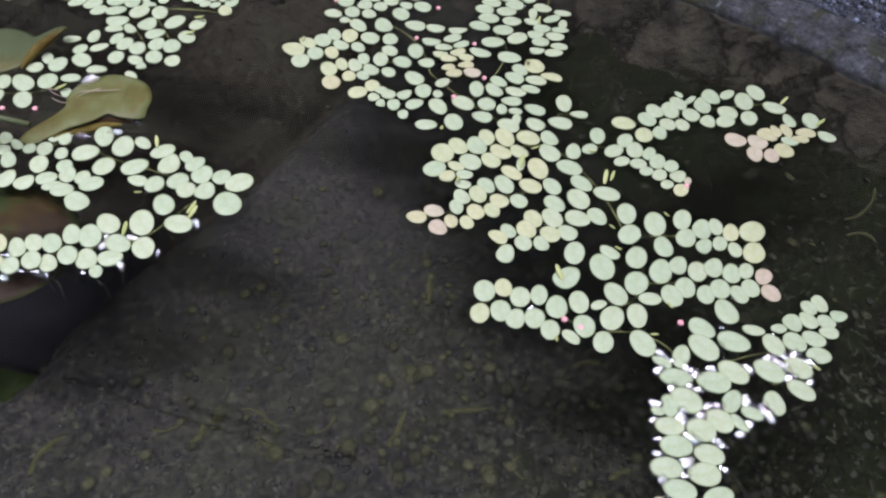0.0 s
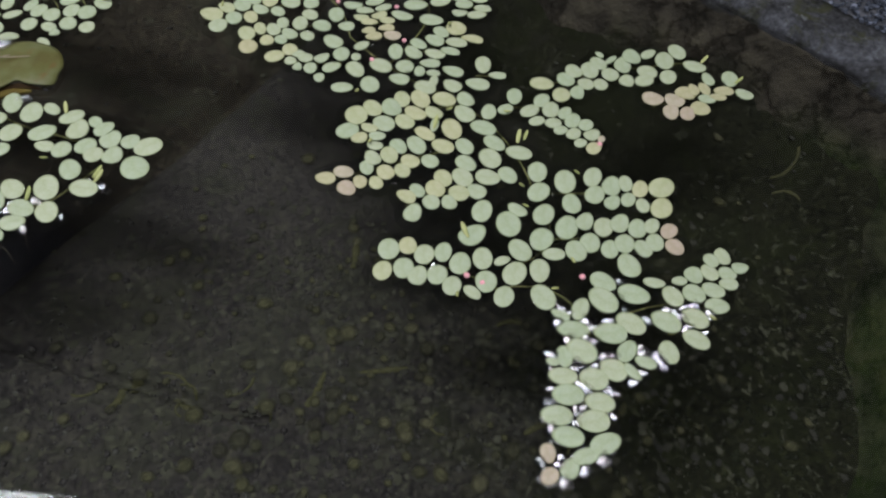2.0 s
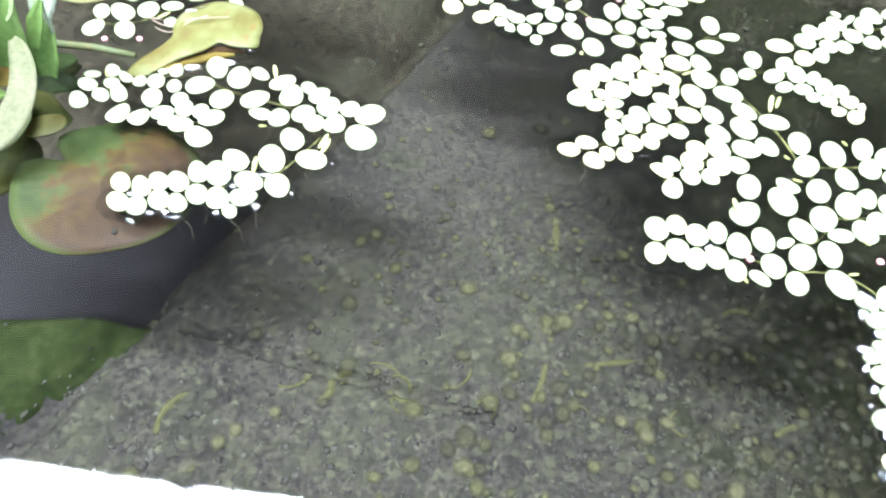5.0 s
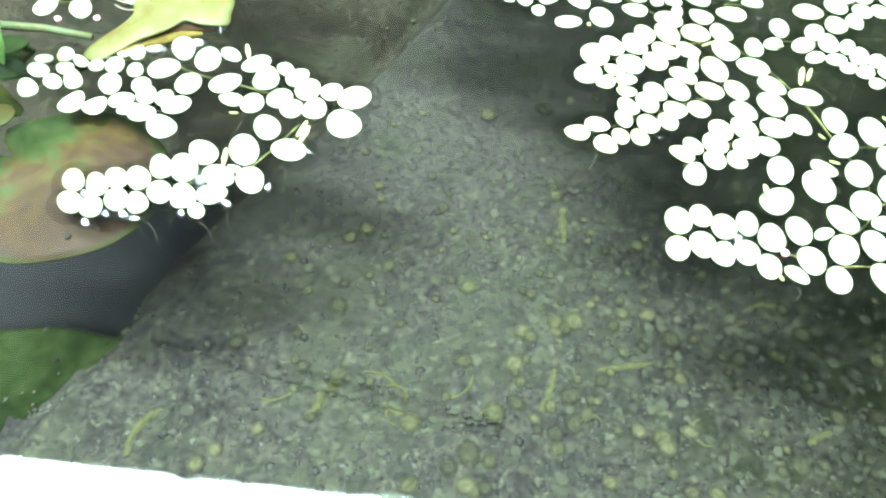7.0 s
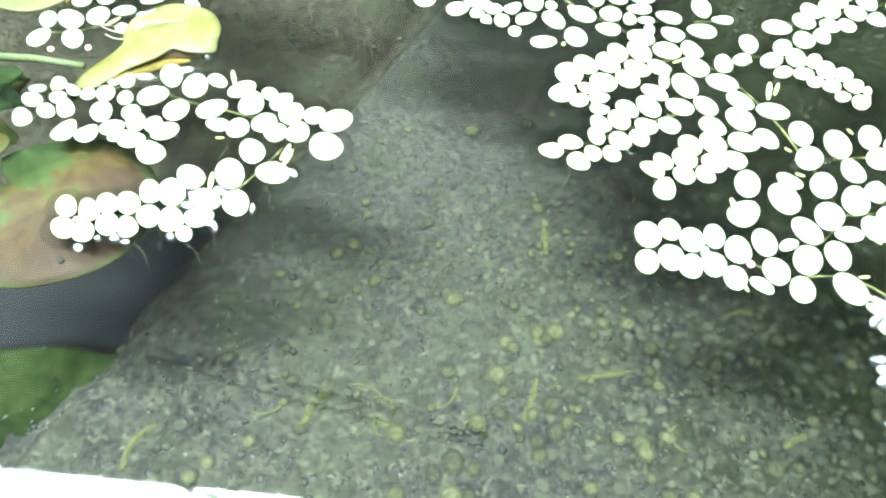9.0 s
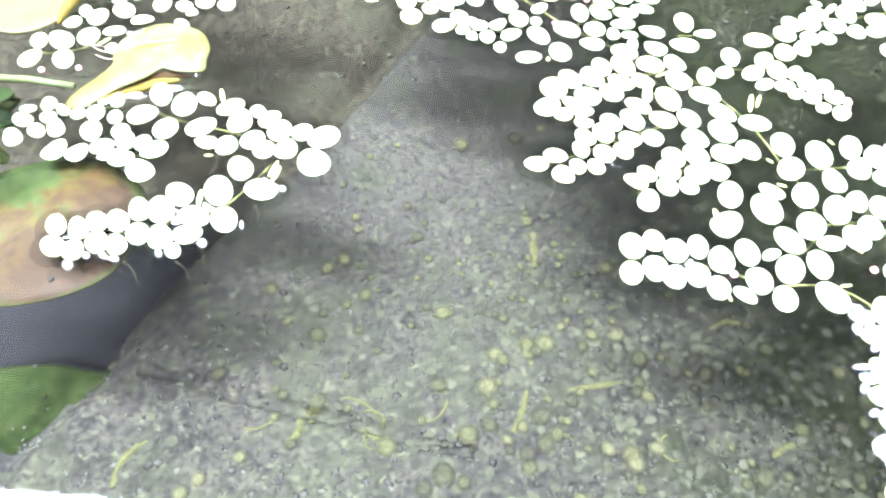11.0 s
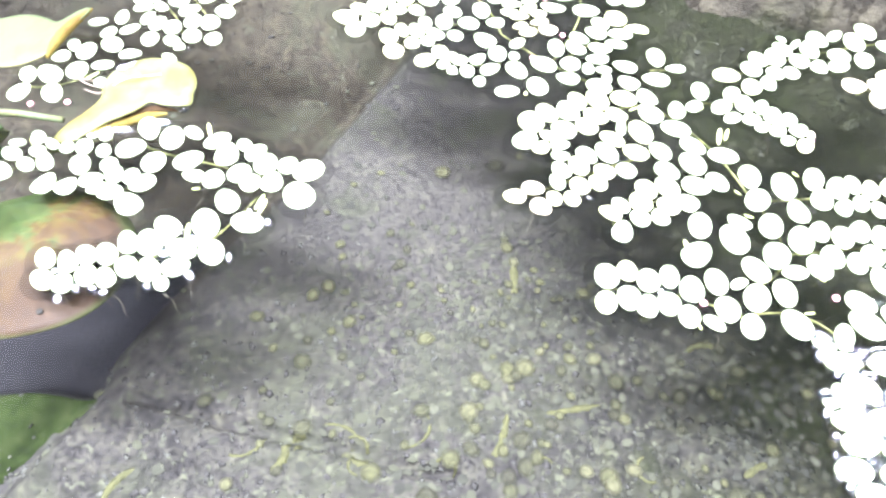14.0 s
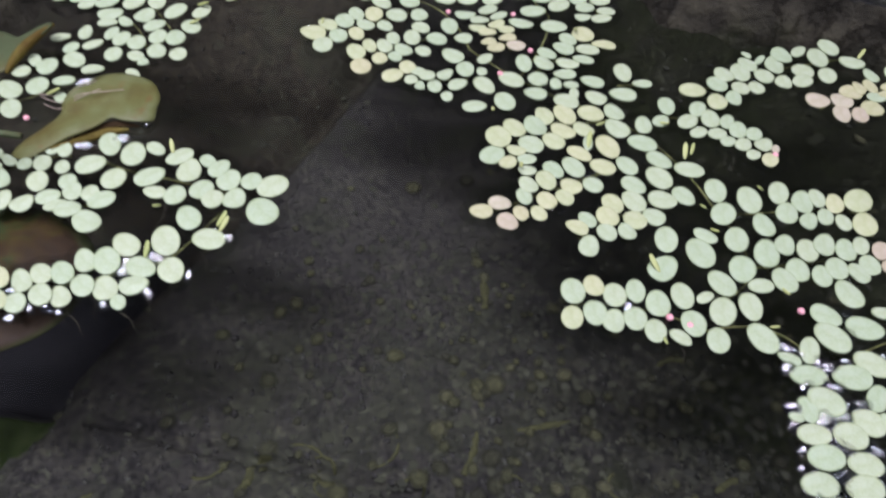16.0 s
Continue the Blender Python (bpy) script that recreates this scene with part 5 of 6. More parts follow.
def water_film():
    """The water drawn up along the rims of the leaves and between them, falling off over a few millimetres."""
    verts, faces, segs = [], [], 24
    steps = (-0.0006, 0.0005, 0.0012, 0.002, 0.003, 0.0042, 0.006, 0.008)
    for x, y, a, b, h in LAID:
        wet = 0.06 < x < 0.30 and y < 0.31
        o, k0, ph = len(verts), rng.uniform(0.0006, 0.0014) if wet else rng.uniform(0.0001, 0.0005), rng.uniform(0, 6.3)
        for out in steps:
            for i in range(segs):
                t = 2 * math.pi * i / segs
                k = k0 * (0.55 + 0.45 * math.sin(3 * t + ph) + 0.35 * math.sin(5 * t + 2 * ph))
                z = max(0.0, k) * (math.exp(-max(out, 0) / 0.0027) - math.exp(-0.008 / 0.0027))
                u, v = (a / 2 + out) * math.cos(t), (b / 2 + out) * math.sin(t)
                verts.append((x + u * math.cos(h) - v * math.sin(h), y + u * math.sin(h) + v * math.cos(h), 0.0002 + z))
        for j in range(len(steps) - 1):
            for i in range(segs):
                p, q = o + j * segs + i, o + j * segs + (i + 1) % segs
                faces.append((p, p + segs, q + segs, q))

    def bridge(x, y, ru, rv, slope=14.0, heading=None, lift=0.0, side=0.0):
        # a small sloping skin of water held between two leaves
        o, tilt, lean, turn = len(verts), radians(slope + rng.gauss(0, 0.9)), side + rng.gauss(0, 0.06), rng.uniform(0, 3.1) if heading is None else heading
        z0 = rng.uniform(0.0010, 0.0018) + lift
        for f in (0.0, 0.5, 0.9, 1.0):
            for i in range(10):
                t = 2 * math.pi * i / 10
                u, v = f * ru * math.cos(t), f * rv * math.sin(t)
                u, v = u * math.cos(turn) - v * math.sin(turn), u * math.sin(turn) + v * math.cos(turn)
                verts.append((x + u, y + v, z0 + v * math.tan(tilt) + u * lean - 0.016 / ru * (u * u + v * v) - 0.0005 * (f > 0.95)))
        for j in range(3):
            for i in range(10):
                p, q = o + j * 10 + i, o + j * 10 + (i + 1) % 10
                faces.append((p, p + 10, q + 10, q))

    def inside(s, x, y, grow):
        dx, dy, c, w = x - s[0], y - s[1], math.cos(s[4]), math.sin(s[4])
        return ((dx * c + dy * w) / (s[2] / 2 + grow)) ** 2 + ((dy * c - dx * w) / (s[3] / 2 + grow)) ** 2 < 1

    for s in LAID:
        trunk, edge = 0.06 < s[0] < 0.30 and s[1] < 0.28, -0.42 < s[0] < -0.2 and 0.34 < s[1] < 0.42
        for _ in range(24 if trunk else 4 if edge else 2):
            if rng.random() > (0.75 if trunk else 0.5 if edge else 0.10):
                continue
            t = rng.uniform(3.4, 6.0)
            u, v = (s[2] / 2 + 0.0028) * math.cos(t), (s[3] / 2 + 0.0028) * math.sin(t)
            if math.sin(s[4]) > 0.8:
                u, v = (s[2] / 2 + 0.0028) * math.sin(t), (s[3] / 2 + 0.0028) * math.cos(t)
            x, y = s[0] + u * math.cos(s[4]) - v * math.sin(s[4]), s[1] + u * math.sin(s[4]) + v * math.cos(s[4])
            near = [q for q in LAID if abs(q[0] - x) < 0.025 and abs(q[1] - y) < 0.025]
            if any(inside(q, x, y, 0.0004) for q in near) or sum(inside(q, x, y, 0.0065) for q in near) < (1 if edge else 2):
                continue
            # tilted by place so that the skins mirror the gap lamp as glints
            bridge(x, y, rng.uniform(0.0026, 0.0065), rng.uniform(0.0022, 0.0048), max(0.5, 1.6 + 52 * (y - 0.13)) if trunk else 14.0, side=0.42 if trunk else 0.25 if x > 0 else -0.04)
    # wet skins along the rims of the yellow lily leaf, tilted to glint
    for x, y, ru, rv, turn, lift in ((-0.332, 0.594, 0.013, 0.005, 0.65, 0.0085), (-0.327, 0.5215, 0.010, 0.0040, 0.1, 0.001), (-0.2965, 0.5265, 0.009, 0.0036, 0.25, 0.001)):
        bridge(x, y, ru, rv, 23.0, turn, lift, -0.11)
    tagged(new("water_film", mesh_of("water_film", verts, faces, WET_SKIN)), "water drawn up along the rims of floating leaves", "water", kind="stuff")


water_film()


# ---- lily leaves ----
def pad_look(c0, c1, c2, scale):
    def build(nt, b):
        n = noise_tex(nt, scale, 6, 0.6, dist=0.4)
        r = ramp(nt, n.outputs[0], [(0.3, c0), (0.5, c1), (0.7, c2)])
        f = noise_tex(nt, scale * 14, 3, 0.6)
        g = ramp(nt, f.outputs[0], [(0.3, (0.75, 0.75, 0.7)), (0.6, (1, 1, 1))])
        c = mixed(nt, 1.0, r.outputs[0], g.outputs[0], "MULTIPLY")
        nt.links.new(c.outputs[0], b.inputs["Base Color"])
        bump(nt, b, n.outputs[0], 0.3, 0.003)
    return build


def ripe_look(nt, b):
    n = noise_tex(nt, 26, 4, 0.55, dist=0.3)
    r = ramp(nt, n.outputs[0], [(0.34, (0.080, 0.066, 0.018)), (0.44, (0.098, 0.096, 0.030)), (0.57, (0.112, 0.121, 0.046)), (0.70, (0.142, 0.142, 0.076))])
    f = noise_tex(nt, 90, 5, 0.65)
    g = ramp(nt, f.outputs[0], [(0.3, (0.86, 0.85, 0.8)), (0.55, (1, 1, 1))])
    c = mixed(nt, 1.0, r.outputs[0], g.outputs[0], "MULTIPLY")
    spot = noise_tex(nt, 55, 2, 0.5)
    k = ramp(nt, spot.outputs[0], [(0.66, (0, 0, 0)), (0.74, (0.6, 0.6, 0.6))])
    c2 = mixed(nt, k.outputs[0], c.outputs[0], (0.13, 0.075, 0.025))
    nt.links.new(c2.outputs[0], b.inputs["Base Color"])
    bump(nt, b, n.outputs[0], 0.35, 0.003)


def back_look(nt, b):
    # dull green with a brown stain above, ripening to yellow below
    tc = nt.nodes.new("ShaderNodeTexCoord")
    n = noise_tex(nt, 24, 6, 0.62, dist=0.4)
    low = nt.nodes.new("ShaderNodeVectorMath")
    low.operation, low.inputs[1].default_value = "DOT_PRODUCT", (3.0, -13.0, 0)
    nt.links.new(tc.outputs["Object"], low.inputs[0])
    s = nt.nodes.new("ShaderNodeMath")
    s.operation, s.inputs[1].default_value = "MULTIPLY_ADD", 1.1
    nt.links.new(n.outputs[0], s.inputs[0]), nt.links.new(low.outputs["Value"], s.inputs[2])
    r = ramp(nt, s.outputs[0], [(0.25, (0.050, 0.064, 0.027)), (0.55, (0.058, 0.074, 0.031)), (0.80, (0.072, 0.082, 0.030)), (1.00, (0.092, 0.088, 0.034))])
    stain = noise_tex(nt, 40, 4, 0.6)
    k = ramp(nt, stain.outputs[0], [(0.55, (0, 0, 0)), (0.68, (0.6, 0.6, 0.6))])
    c = mixed(nt, k.outputs[0], r.outputs[0], (0.050, 0.038, 0.016))
    nt.links.new(c.outputs[0], b.inputs["Base Color"])
    bump(nt, b, n.outputs[0], 0.35, 0.003)


def brown_pad_look(nt, b):
    tc = nt.nodes.new("ShaderNodeTexCoord")
    sep = nt.nodes.new("ShaderNodeSeparateXYZ")
    nt.links.new(tc.outputs["Object"], sep.inputs[0])
    n = noise_tex(nt, 26, 8, 0.7, dist=0.5)
    # green towards one side, brown towards the other, with a ragged rusty border between
    across = nt.nodes.new("ShaderNodeVectorMath")
    across.operation, across.inputs[1].default_value = "DOT_PRODUCT", (6.5, -5.5, 0)
    nt.links.new(tc.outputs["Object"], across.inputs[0])
    s = nt.nodes.new("ShaderNodeMath")
    s.operation, s.inputs[1].default_value = "MULTIPLY_ADD", 1.7
    nt.links.new(n.outputs[0], s.inputs[0]), nt.links.new(across.outputs["Value"], s.inputs[2])
    r = ramp(nt, s.outputs[0], [(0.36, (0.026, 0.047, 0.010)), (0.62, (0.042, 0.058, 0.013)), (0.70, (0.064, 0.047, 0.009)), (0.80, (0.050, 0.029, 0.008)), (1.00, (0.038, 0.021, 0.009))])
    f = noise_tex(nt, 110, 6, 0.75)
    g = ramp(nt, f.outputs[0], [(0.36, (0.74, 0.74, 0.70)), (0.5, (1, 1, 1)), (0.64, (1.22, 1.22, 1.15))])
    c = mixed(nt, 1.0, r.outputs[0], g.outputs[0], "MULTIPLY")
    p = noise_tex(nt, 60, 4, 0.6)
    pale = ramp(nt, p.outputs[0], [(0.58, (0, 0, 0)), (0.72, (0.3, 0.3, 0.3))])
    c2 = mixed(nt, pale.outputs[0], c.outputs[0], (0.062, 0.046, 0.022))
    # the margin stays green
    dist = nt.nodes.new("ShaderNodeVectorMath")
    dist.operation = "LENGTH"
    nt.links.new(tc.outputs["Object"], dist.inputs[0])
    margin = nt.nodes.new("ShaderNodeMapRange")
    for key, value in (("From Min", 0.0595), ("From Max", 0.066), ("To Max", 0.8)):
        margin.inputs[key].default_value = value
    nt.links.new(dist.outputs["Value"], margin.inputs["Value"])
    c3 = mixed(nt, margin.outputs[0], c2.outputs[0], (0.066, 0.092, 0.030))
    nt.links.new(c3.outputs[0], b.inputs["Base Color"])
    bump(nt, b, f.outputs[0], 0.4, 0.002)


PAD_BROWN = material("brown_pad", brown_pad_look, 0.6, 0.3)
PAD_YELLOW = material("yellow_pad", ripe_look, 0.5, 0.22)
PAD_RUST = material("rusty_edge", pad_look((0.075, 0.045, 0.010), (0.110, 0.082, 0.018), (0.120, 0.100, 0.026), 45), 0.75, 0.12)
FOLD_SHADE = material("fold_shade", pad_look((0.020, 0.011, 0.004), (0.032, 0.018, 0.007), (0.045, 0.028, 0.010), 60), 0.8, 0.1)
PAD_DULL = material("dull_pad", pad_look((0.055, 0.070, 0.034), (0.080, 0.100, 0.044), (0.118, 0.105, 0.042), 26), 0.55, 0.25)
PAD_BACK = material("ripening_pad", back_look, 0.6, 0.25)
PAD_GREEN = material("green_pad", pad_look((0.013, 0.020, 0.007), (0.022, 0.034, 0.010), (0.038, 0.050, 0.019), 62), 0.95, 0.1)
BLADE = material("green_blade", pad_look((0.070, 0.127, 0.033), (0.103, 0.173, 0.048), (0.142, 0.216, 0.069), 16), 0.6, 0.2)
UNDER = material("wet_blade", pad_look((0.016, 0.032, 0.008), (0.032, 0.058, 0.015), (0.062, 0.092, 0.034), 40), 0.6, 0.25)
BLADE_RIM = material("blade_margin", pad_look((0.12, 0.16, 0.07), (0.15, 0.20, 0.09), (0.18, 0.23, 0.12), 30), 0.6, 0.2)
BLADE_PALE = material("pale_blade", pad_look((0.22, 0.27, 0.20), (0.30, 0.35, 0.27), (0.38, 0.42, 0.34), 14), 0.5, 0.3)
PAD_DEEP = material("deep_pad", pad_look((0.016, 0.022, 0.003), (0.028, 0.035, 0.005), (0.052, 0.054, 0.009), 30), 0.8, 0.2)
CREAM = material("cream_blade", pad_look((0.085, 0.097, 0.052), (0.112, 0.120, 0.070), (0.132, 0.133, 0.086), 20), 0.65, 0.15)


def pad(name, x, y, z, rx, ry, heading, outline, lift, mat, parent, segs=48):
    """A round leaf of thickness 0.8 mm: outline(a) is its radius, lift(u, v) its height."""
    rings = 9
    verts, faces = [(0, 0, lift(0, 0))], []
    for k in range(1, rings + 1):
        for i in range(segs):
            a = 2 * math.pi * i / segs
            u, v = outline(a) * k / rings * math.cos(a), outline(a) * k / rings * math.sin(a)
            verts.append((u, v, lift(u, v)))
    n = len(verts)
    verts += [(a, b, c - 0.0012) for a, b, c in verts]
    for i in range(segs):
        j = (i + 1) % segs
        faces += [(0, 1 + i, 1 + j), (n, n + 1 + j, n + 1 + i)]
        for k in range(rings - 1):
            a, b = 1 + k * segs, 1 + (k + 1) * segs
            faces += [(a + i, b + i, b + j, a + j), (n + a + i, n + a + j, n + b + j, n + b + i)]
        e = 1 + (rings - 1) * segs
        faces.append((e + i, n + e + i, n + e + j, e + j))
    return child(name, mesh_of(name, verts, faces, mat), parent, pose(x, y, z, rx, ry, heading))


lily_brown = tagged(empty("lily_leaf"), "brown and green round lily pad sunk just under water", "lily leaf")
BROWN = (-0.376, 0.408, -0.009)


def brown_outline(a):
    return 0.066 * (1 + 0.05 * math.cos(2 * a - 0.7) + 0.015 * math.sin(5 * a) - 0.42 * math.exp(-((a - 2.62) / 0.13) ** 2) + 0.06 * math.exp(-((a - 2.2) / 0.25) ** 2))


pad("blade", *BROWN, 2, 3, 0, brown_outline, lambda u, v: -1.0 * (u * u + v * v) + 0.0015 * math.sin(70 * u) + 0.001 * math.sin(90 * v), PAD_BROWN, lily_brown)
# a dark disc stands in for the shade in a small hole
pad("hole", BROWN[0] + 0.014, BROWN[1] - 0.046, BROWN[2] - 0.0012, 2, 3, 0, lambda a: 0.0022, lambda u, v: 0.0, HOLE_SHADE, lily_brown)

lily_yellow = tagged(empty("lily_leaf"), "yellow-green curled lily leaf half afloat on the water", "lily leaf")


def ladle_outline(a):
    # nearly round; below, it is hollowed by a fold, drawn out into the tail on one side and into a corner on the other
    return 0.0365 * (1 + 0.03 * math.cos(2 * a - 0.5) + 0.34 * math.exp(-((a - 4.05) / 0.30) ** 2) + 1.38 * math.exp(-((a - 3.83) / 0.165) ** 2) - 0.34 * math.exp(-((a - 4.85) / 0.38) ** 2)
                     + 0.17 * math.exp(-((a - 5.66) / 0.24) ** 2))


def ladle_height(u, v):
    return (0.0085 - 5 * max(0.0, v - 0.01) ** 2 - 2.0 * min(0.0, u + 0.014) ** 2 - 7 * max(0.0, u - 0.014) ** 2 - 3 * min(0.0, v + 0.02) ** 2
            + 0.0007 * math.sin(130 * u + 60 * v) + 0.0005 * math.sin(210 * v - 80 * u))


pad("blade", -0.309, 0.576, 0.0, 0, 0, 0, ladle_outline, ladle_height, PAD_YELLOW, lily_yellow, 220)
pad("water_drop", -0.2795, 0.549, 0.0005, 0, 0, 0, lambda a: 0.0042, lambda u, v: 0.0052 - 150 * (u * u + v * v), WATER, lily_yellow)
child("stalk", mesh_of("stalk", *tube([(-0.375, 0.545, 0.001), (-0.41, 0.553, 0.003), (-0.45, 0.562, 0.0), (-0.50, 0.57, -0.012)], [0.0026, 0.003, 0.0034, 0.004], 8), PAD_DULL), lily_yellow)

lily_yellow.location = (-0.001, -0.008, 0)

# fine pinkish root threads that lie over the blade and trail on the water beside it
for pts in (((-0.374, 0.590), (-0.350, 0.574), (-0.300, 0.574)), ((-0.366, 0.574), (-0.345, 0.566), (-0.318, 0.576)), ((-0.384, 0.603), (-0.372, 0.588), (-0.352, 0.583))):
    line = [Vector((p.x, p.y, 0.0012 + 0.0112 * min(1.0, max(0.0, (p.x + 0.352) / 0.02)))) for p, _ in quad_curve(*pts, 10)]
    tagged(new("root_thread", mesh_of("root_thread", *tube(line, [0.0004] * len(line), 5), THREAD)), "thin pinkish root thread trailing over the yellow leaf", "root", "root threads")

lily_small = tagged(empty("lily_leaf"), "small olive-yellow leaf low in the water", "lily leaf")
pad("blade", -0.432, 0.460, -0.004, 0, 0, 15, lambda a: 0.014 * (1 + 0.2 * math.cos(2 * a)), lambda u, v: 0.002 - 6 * v * v, PAD_YELLOW, lily_small)
lily_deep = tagged(empty("lily_leaf"), "dark olive leaf sunk under the rosette", "lily leaf")
pad("blade", -0.478, 0.440, -0.022, 4, 4, 0, lambda a: 0.037 * (1 + 0.08 * math.cos(2 * a) + 0.03 * math.sin(3 * a)), lambda u, v: 0.002 * math.sin(60 * u) - 2 * v * v, PAD_DEEP, lily_deep)

def back_outline(a):
    # a straight upper side that runs out into a raised tip
    tip = math.exp(-((a - 0.39) / 0.2) ** 2)
    return 0.037 * (1 + 0.82 * tip + 0.10 * math.exp(-((a - 2.3) / 0.4) ** 2) + 0.45 * math.exp(-((a - 3.1) / 0.6) ** 2) - 0.10 * math.exp(-((a - 4.9) / 0.7) ** 2))


lily_back = tagged(empty("lily_leaf"), "dull green lily leaf with a curled brown edge", "lily leaf")
pad("blade", -0.432, 0.637, 0.002, 0, 0, 0, back_outline, lambda u, v: 0.003 + 0.35 * max(0.0, u - 0.026) + 0.0008 * math.sin(120 * u + 50 * v), PAD_BACK, lily_back, 96)
child("curled_edge", mesh_of("curled_edge", *tube([(p.x, p.y, 0.004 + 0.0014 * i) for i, (p, _) in enumerate(quad_curve((-0.403, 0.613), (-0.391, 0.640), (-0.369, 0.663), 9))],
      [0.0014, 0.0026, 0.0036, 0.0042, 0.0045, 0.0043, 0.0040, 0.0034, 0.0024, 0.001], 8), PAD_RUST), lily_back, None, "rust-brown curled edge")


def sunken_blade():
    """A broad leaf flat on the silt, with a straight side and a ragged lower side, 2 mm thick."""
    tip, along, down = Vector((-0.380, 0.378)), Vector((-0.165, 0.006)), Vector((0.0, -0.160))
    n, verts, faces = 26, [], []
    for layer in (0.002, -0.002):
        for i in range(n + 1):
            s = 0.02 + 0.98 * i / n
            for k in range(11):
                reach = s * (1 + 0.08 * noise.noise(Vector((s * 9, 0, 2))) + 0.12 * noise.noise(Vector((s * 31, 0, 7))))
                p = tip + along * s + down * (reach * k / 10)
                verts.append((p.x, p.y, floor_height(p.x, p.y) + layer - 0.0022 * (k / 10) ** 3 + 0.002 * noise.noise(Vector((p.x * 60, p.y * 60, 1))) * (k > 0)))
    m = (n + 1) * 11
    for i in range(n):
        for k in range(10):
            a = i * 11 + k
            faces += [(a, a + 1, a + 12, a + 11), (m + a, m + a + 11, m + a + 12, m + a + 1)]
        faces += [(i * 11, i * 11 + 11, m + i * 11 + 11, m + i * 11), (i * 11 + 10, m + i * 11 + 10, m + i * 11 + 21, i * 11 + 21)]
    return mesh_of("blade", verts, faces, PAD_GREEN)


lily_sunk = tagged(empty("lily_leaf"), "dark green broad leaf lying silted on the pond floor", "lily leaf")
child("blade", sunken_blade(), lily_sunk)


# ---- a rosette of upright blades at the edge of the lilies ----
def ribbon(name, points, widths, mat, parent, label="", cup=0.12):
    """A blade along points, cupped across, 1.6 mm thick."""
    pts = [Vector(p) for p in points]
    fine = []
    for i in range(len(pts) - 1):
        a, b, c, d = pts[max(i - 1, 0)], pts[i], pts[i + 1], pts[min(i + 2, len(pts) - 1)]
        for k in range(6):
            t = k / 6
            fine.append((b * 2 + (c - a) * t + (a * 2 - b * 5 + c * 4 - d) * t * t + (b * 3 - a - c * 3 + d) * t ** 3) / 2)
    fine.append(pts[-1])
    n, verts, faces = len(fine), [], []
    for i, p in enumerate(fine):
        d = (fine[min(i + 1, n - 1)] - fine[max(i - 1, 0)]).normalized()
        side = d.cross(Vector((0, -0.5, 1))).normalized()
        up = side.cross(d).normalized()
        f = i / (n - 1) * (len(widths) - 1)
        w = widths[int(f)] + (widths[min(int(f) + 1, len(widths) - 1)] - widths[int(f)]) * (f - int(f))
        for s in (-1, -0.5, 0, 0.5, 1):
            verts.append(p + side * (s * w / 2) + up * (cup * w * s * s))
        for s in (-1, -0.5, 0, 0.5, 1):
            verts.append(p + side * (s * w / 2 * 0.96) + up * (cup * w * s * s - 0.0016))
    for i in range(n - 1):
        o = i * 10
        for k in range(4):
            faces += [(o + k, o + k + 1, o + k + 11, o + k + 10), (o + k + 5, o + k + 15, o + k + 16, o + k + 6)]
        faces += [(o, o + 10, o + 15, o + 5), (o + 4, o + 9, o + 19, o + 14)]
    child(name, mesh_of(name, verts, faces, mat), parent, None, label)


# a dark ribbon paints the shaded slit between the blade and its curled edge
ribbon("fold", [(-0.338, 0.533, 0.0034), (-0.326, 0.5425, 0.0036), (-0.313, 0.5485, 0.0036), (-0.299, 0.5505, 0.0032), (-0.285, 0.548, 0.002)], (0.001, 0.0042, 0.0050, 0.0045, 0.001), FOLD_SHADE, lily_yellow, "dark strip painting the shade inside the fold", 0.02)
ribbon("curled_edge", [(-0.349, 0.527, 0.0030), (-0.335, 0.5335, 0.0030), (-0.321, 0.5395, 0.0028), (-0.307, 0.5440, 0.0026), (-0.293, 0.5455, 0.0020)], (0.003, 0.0080, 0.0085, 0.0070, 0.002), PAD_RUST, lily_yellow, "rust-yellow curled edge", -0.25)
rosette = tagged(empty("water_rosette"), "floating rosette of broad green blades with one cream curled blade", "water plant")
ribbon("blade", [(-0.436, 0.530, 0.026), (-0.428, 0.528, 0.050), (-0.417, 0.524, 0.074), (-0.408, 0.522, 0.094), (-0.401, 0.521, 0.112)], (0.012, 0.030, 0.042, 0.042, 0.024), BLADE_PALE, rosette, "pale silvery upright blade", 0.10)
ribbon("blade", [(-0.463, 0.508, 0.000), (-0.459, 0.511, 0.025), (-0.456, 0.514, 0.048), (-0.453, 0.518, 0.068), (-0.451, 0.525, 0.084)], (0.028, 0.040, 0.043, 0.036, 0.014), BLADE, rosette, "", 0.14)
ribbon("rolled_margin", [(-0.457, 0.512, 0.050), (-0.455, 0.511, 0.063), (-0.449, 0.512, 0.075), (-0.441, 0.512, 0.080), (-0.434, 0.507, 0.078), (-0.436, 0.502, 0.070), (-0.441, 0.500, 0.064)], (0.002, 0.0032, 0.0036, 0.0036, 0.0034, 0.003, 0.002), BLADE_RIM, rosette, "pale rolled margin", 0.2)
ribbon("blade", [(-0.490, 0.500, 0.000), (-0.484, 0.507, 0.028), (-0.480, 0.514, 0.052), (-0.476, 0.521, 0.068), (-0.474, 0.530, 0.072)], (0.026, 0.040, 0.038, 0.026, 0.008), BLADE, rosette, "", 0.26)
ribbon("blade", [(-0.440, 0.513, 0.000), (-0.437, 0.518, 0.017), (-0.432, 0.525, 0.034), (-0.427, 0.531, 0.050)], (0.015, 0.027, 0.021, 0.003), BLADE, rosette, "", 0.20)
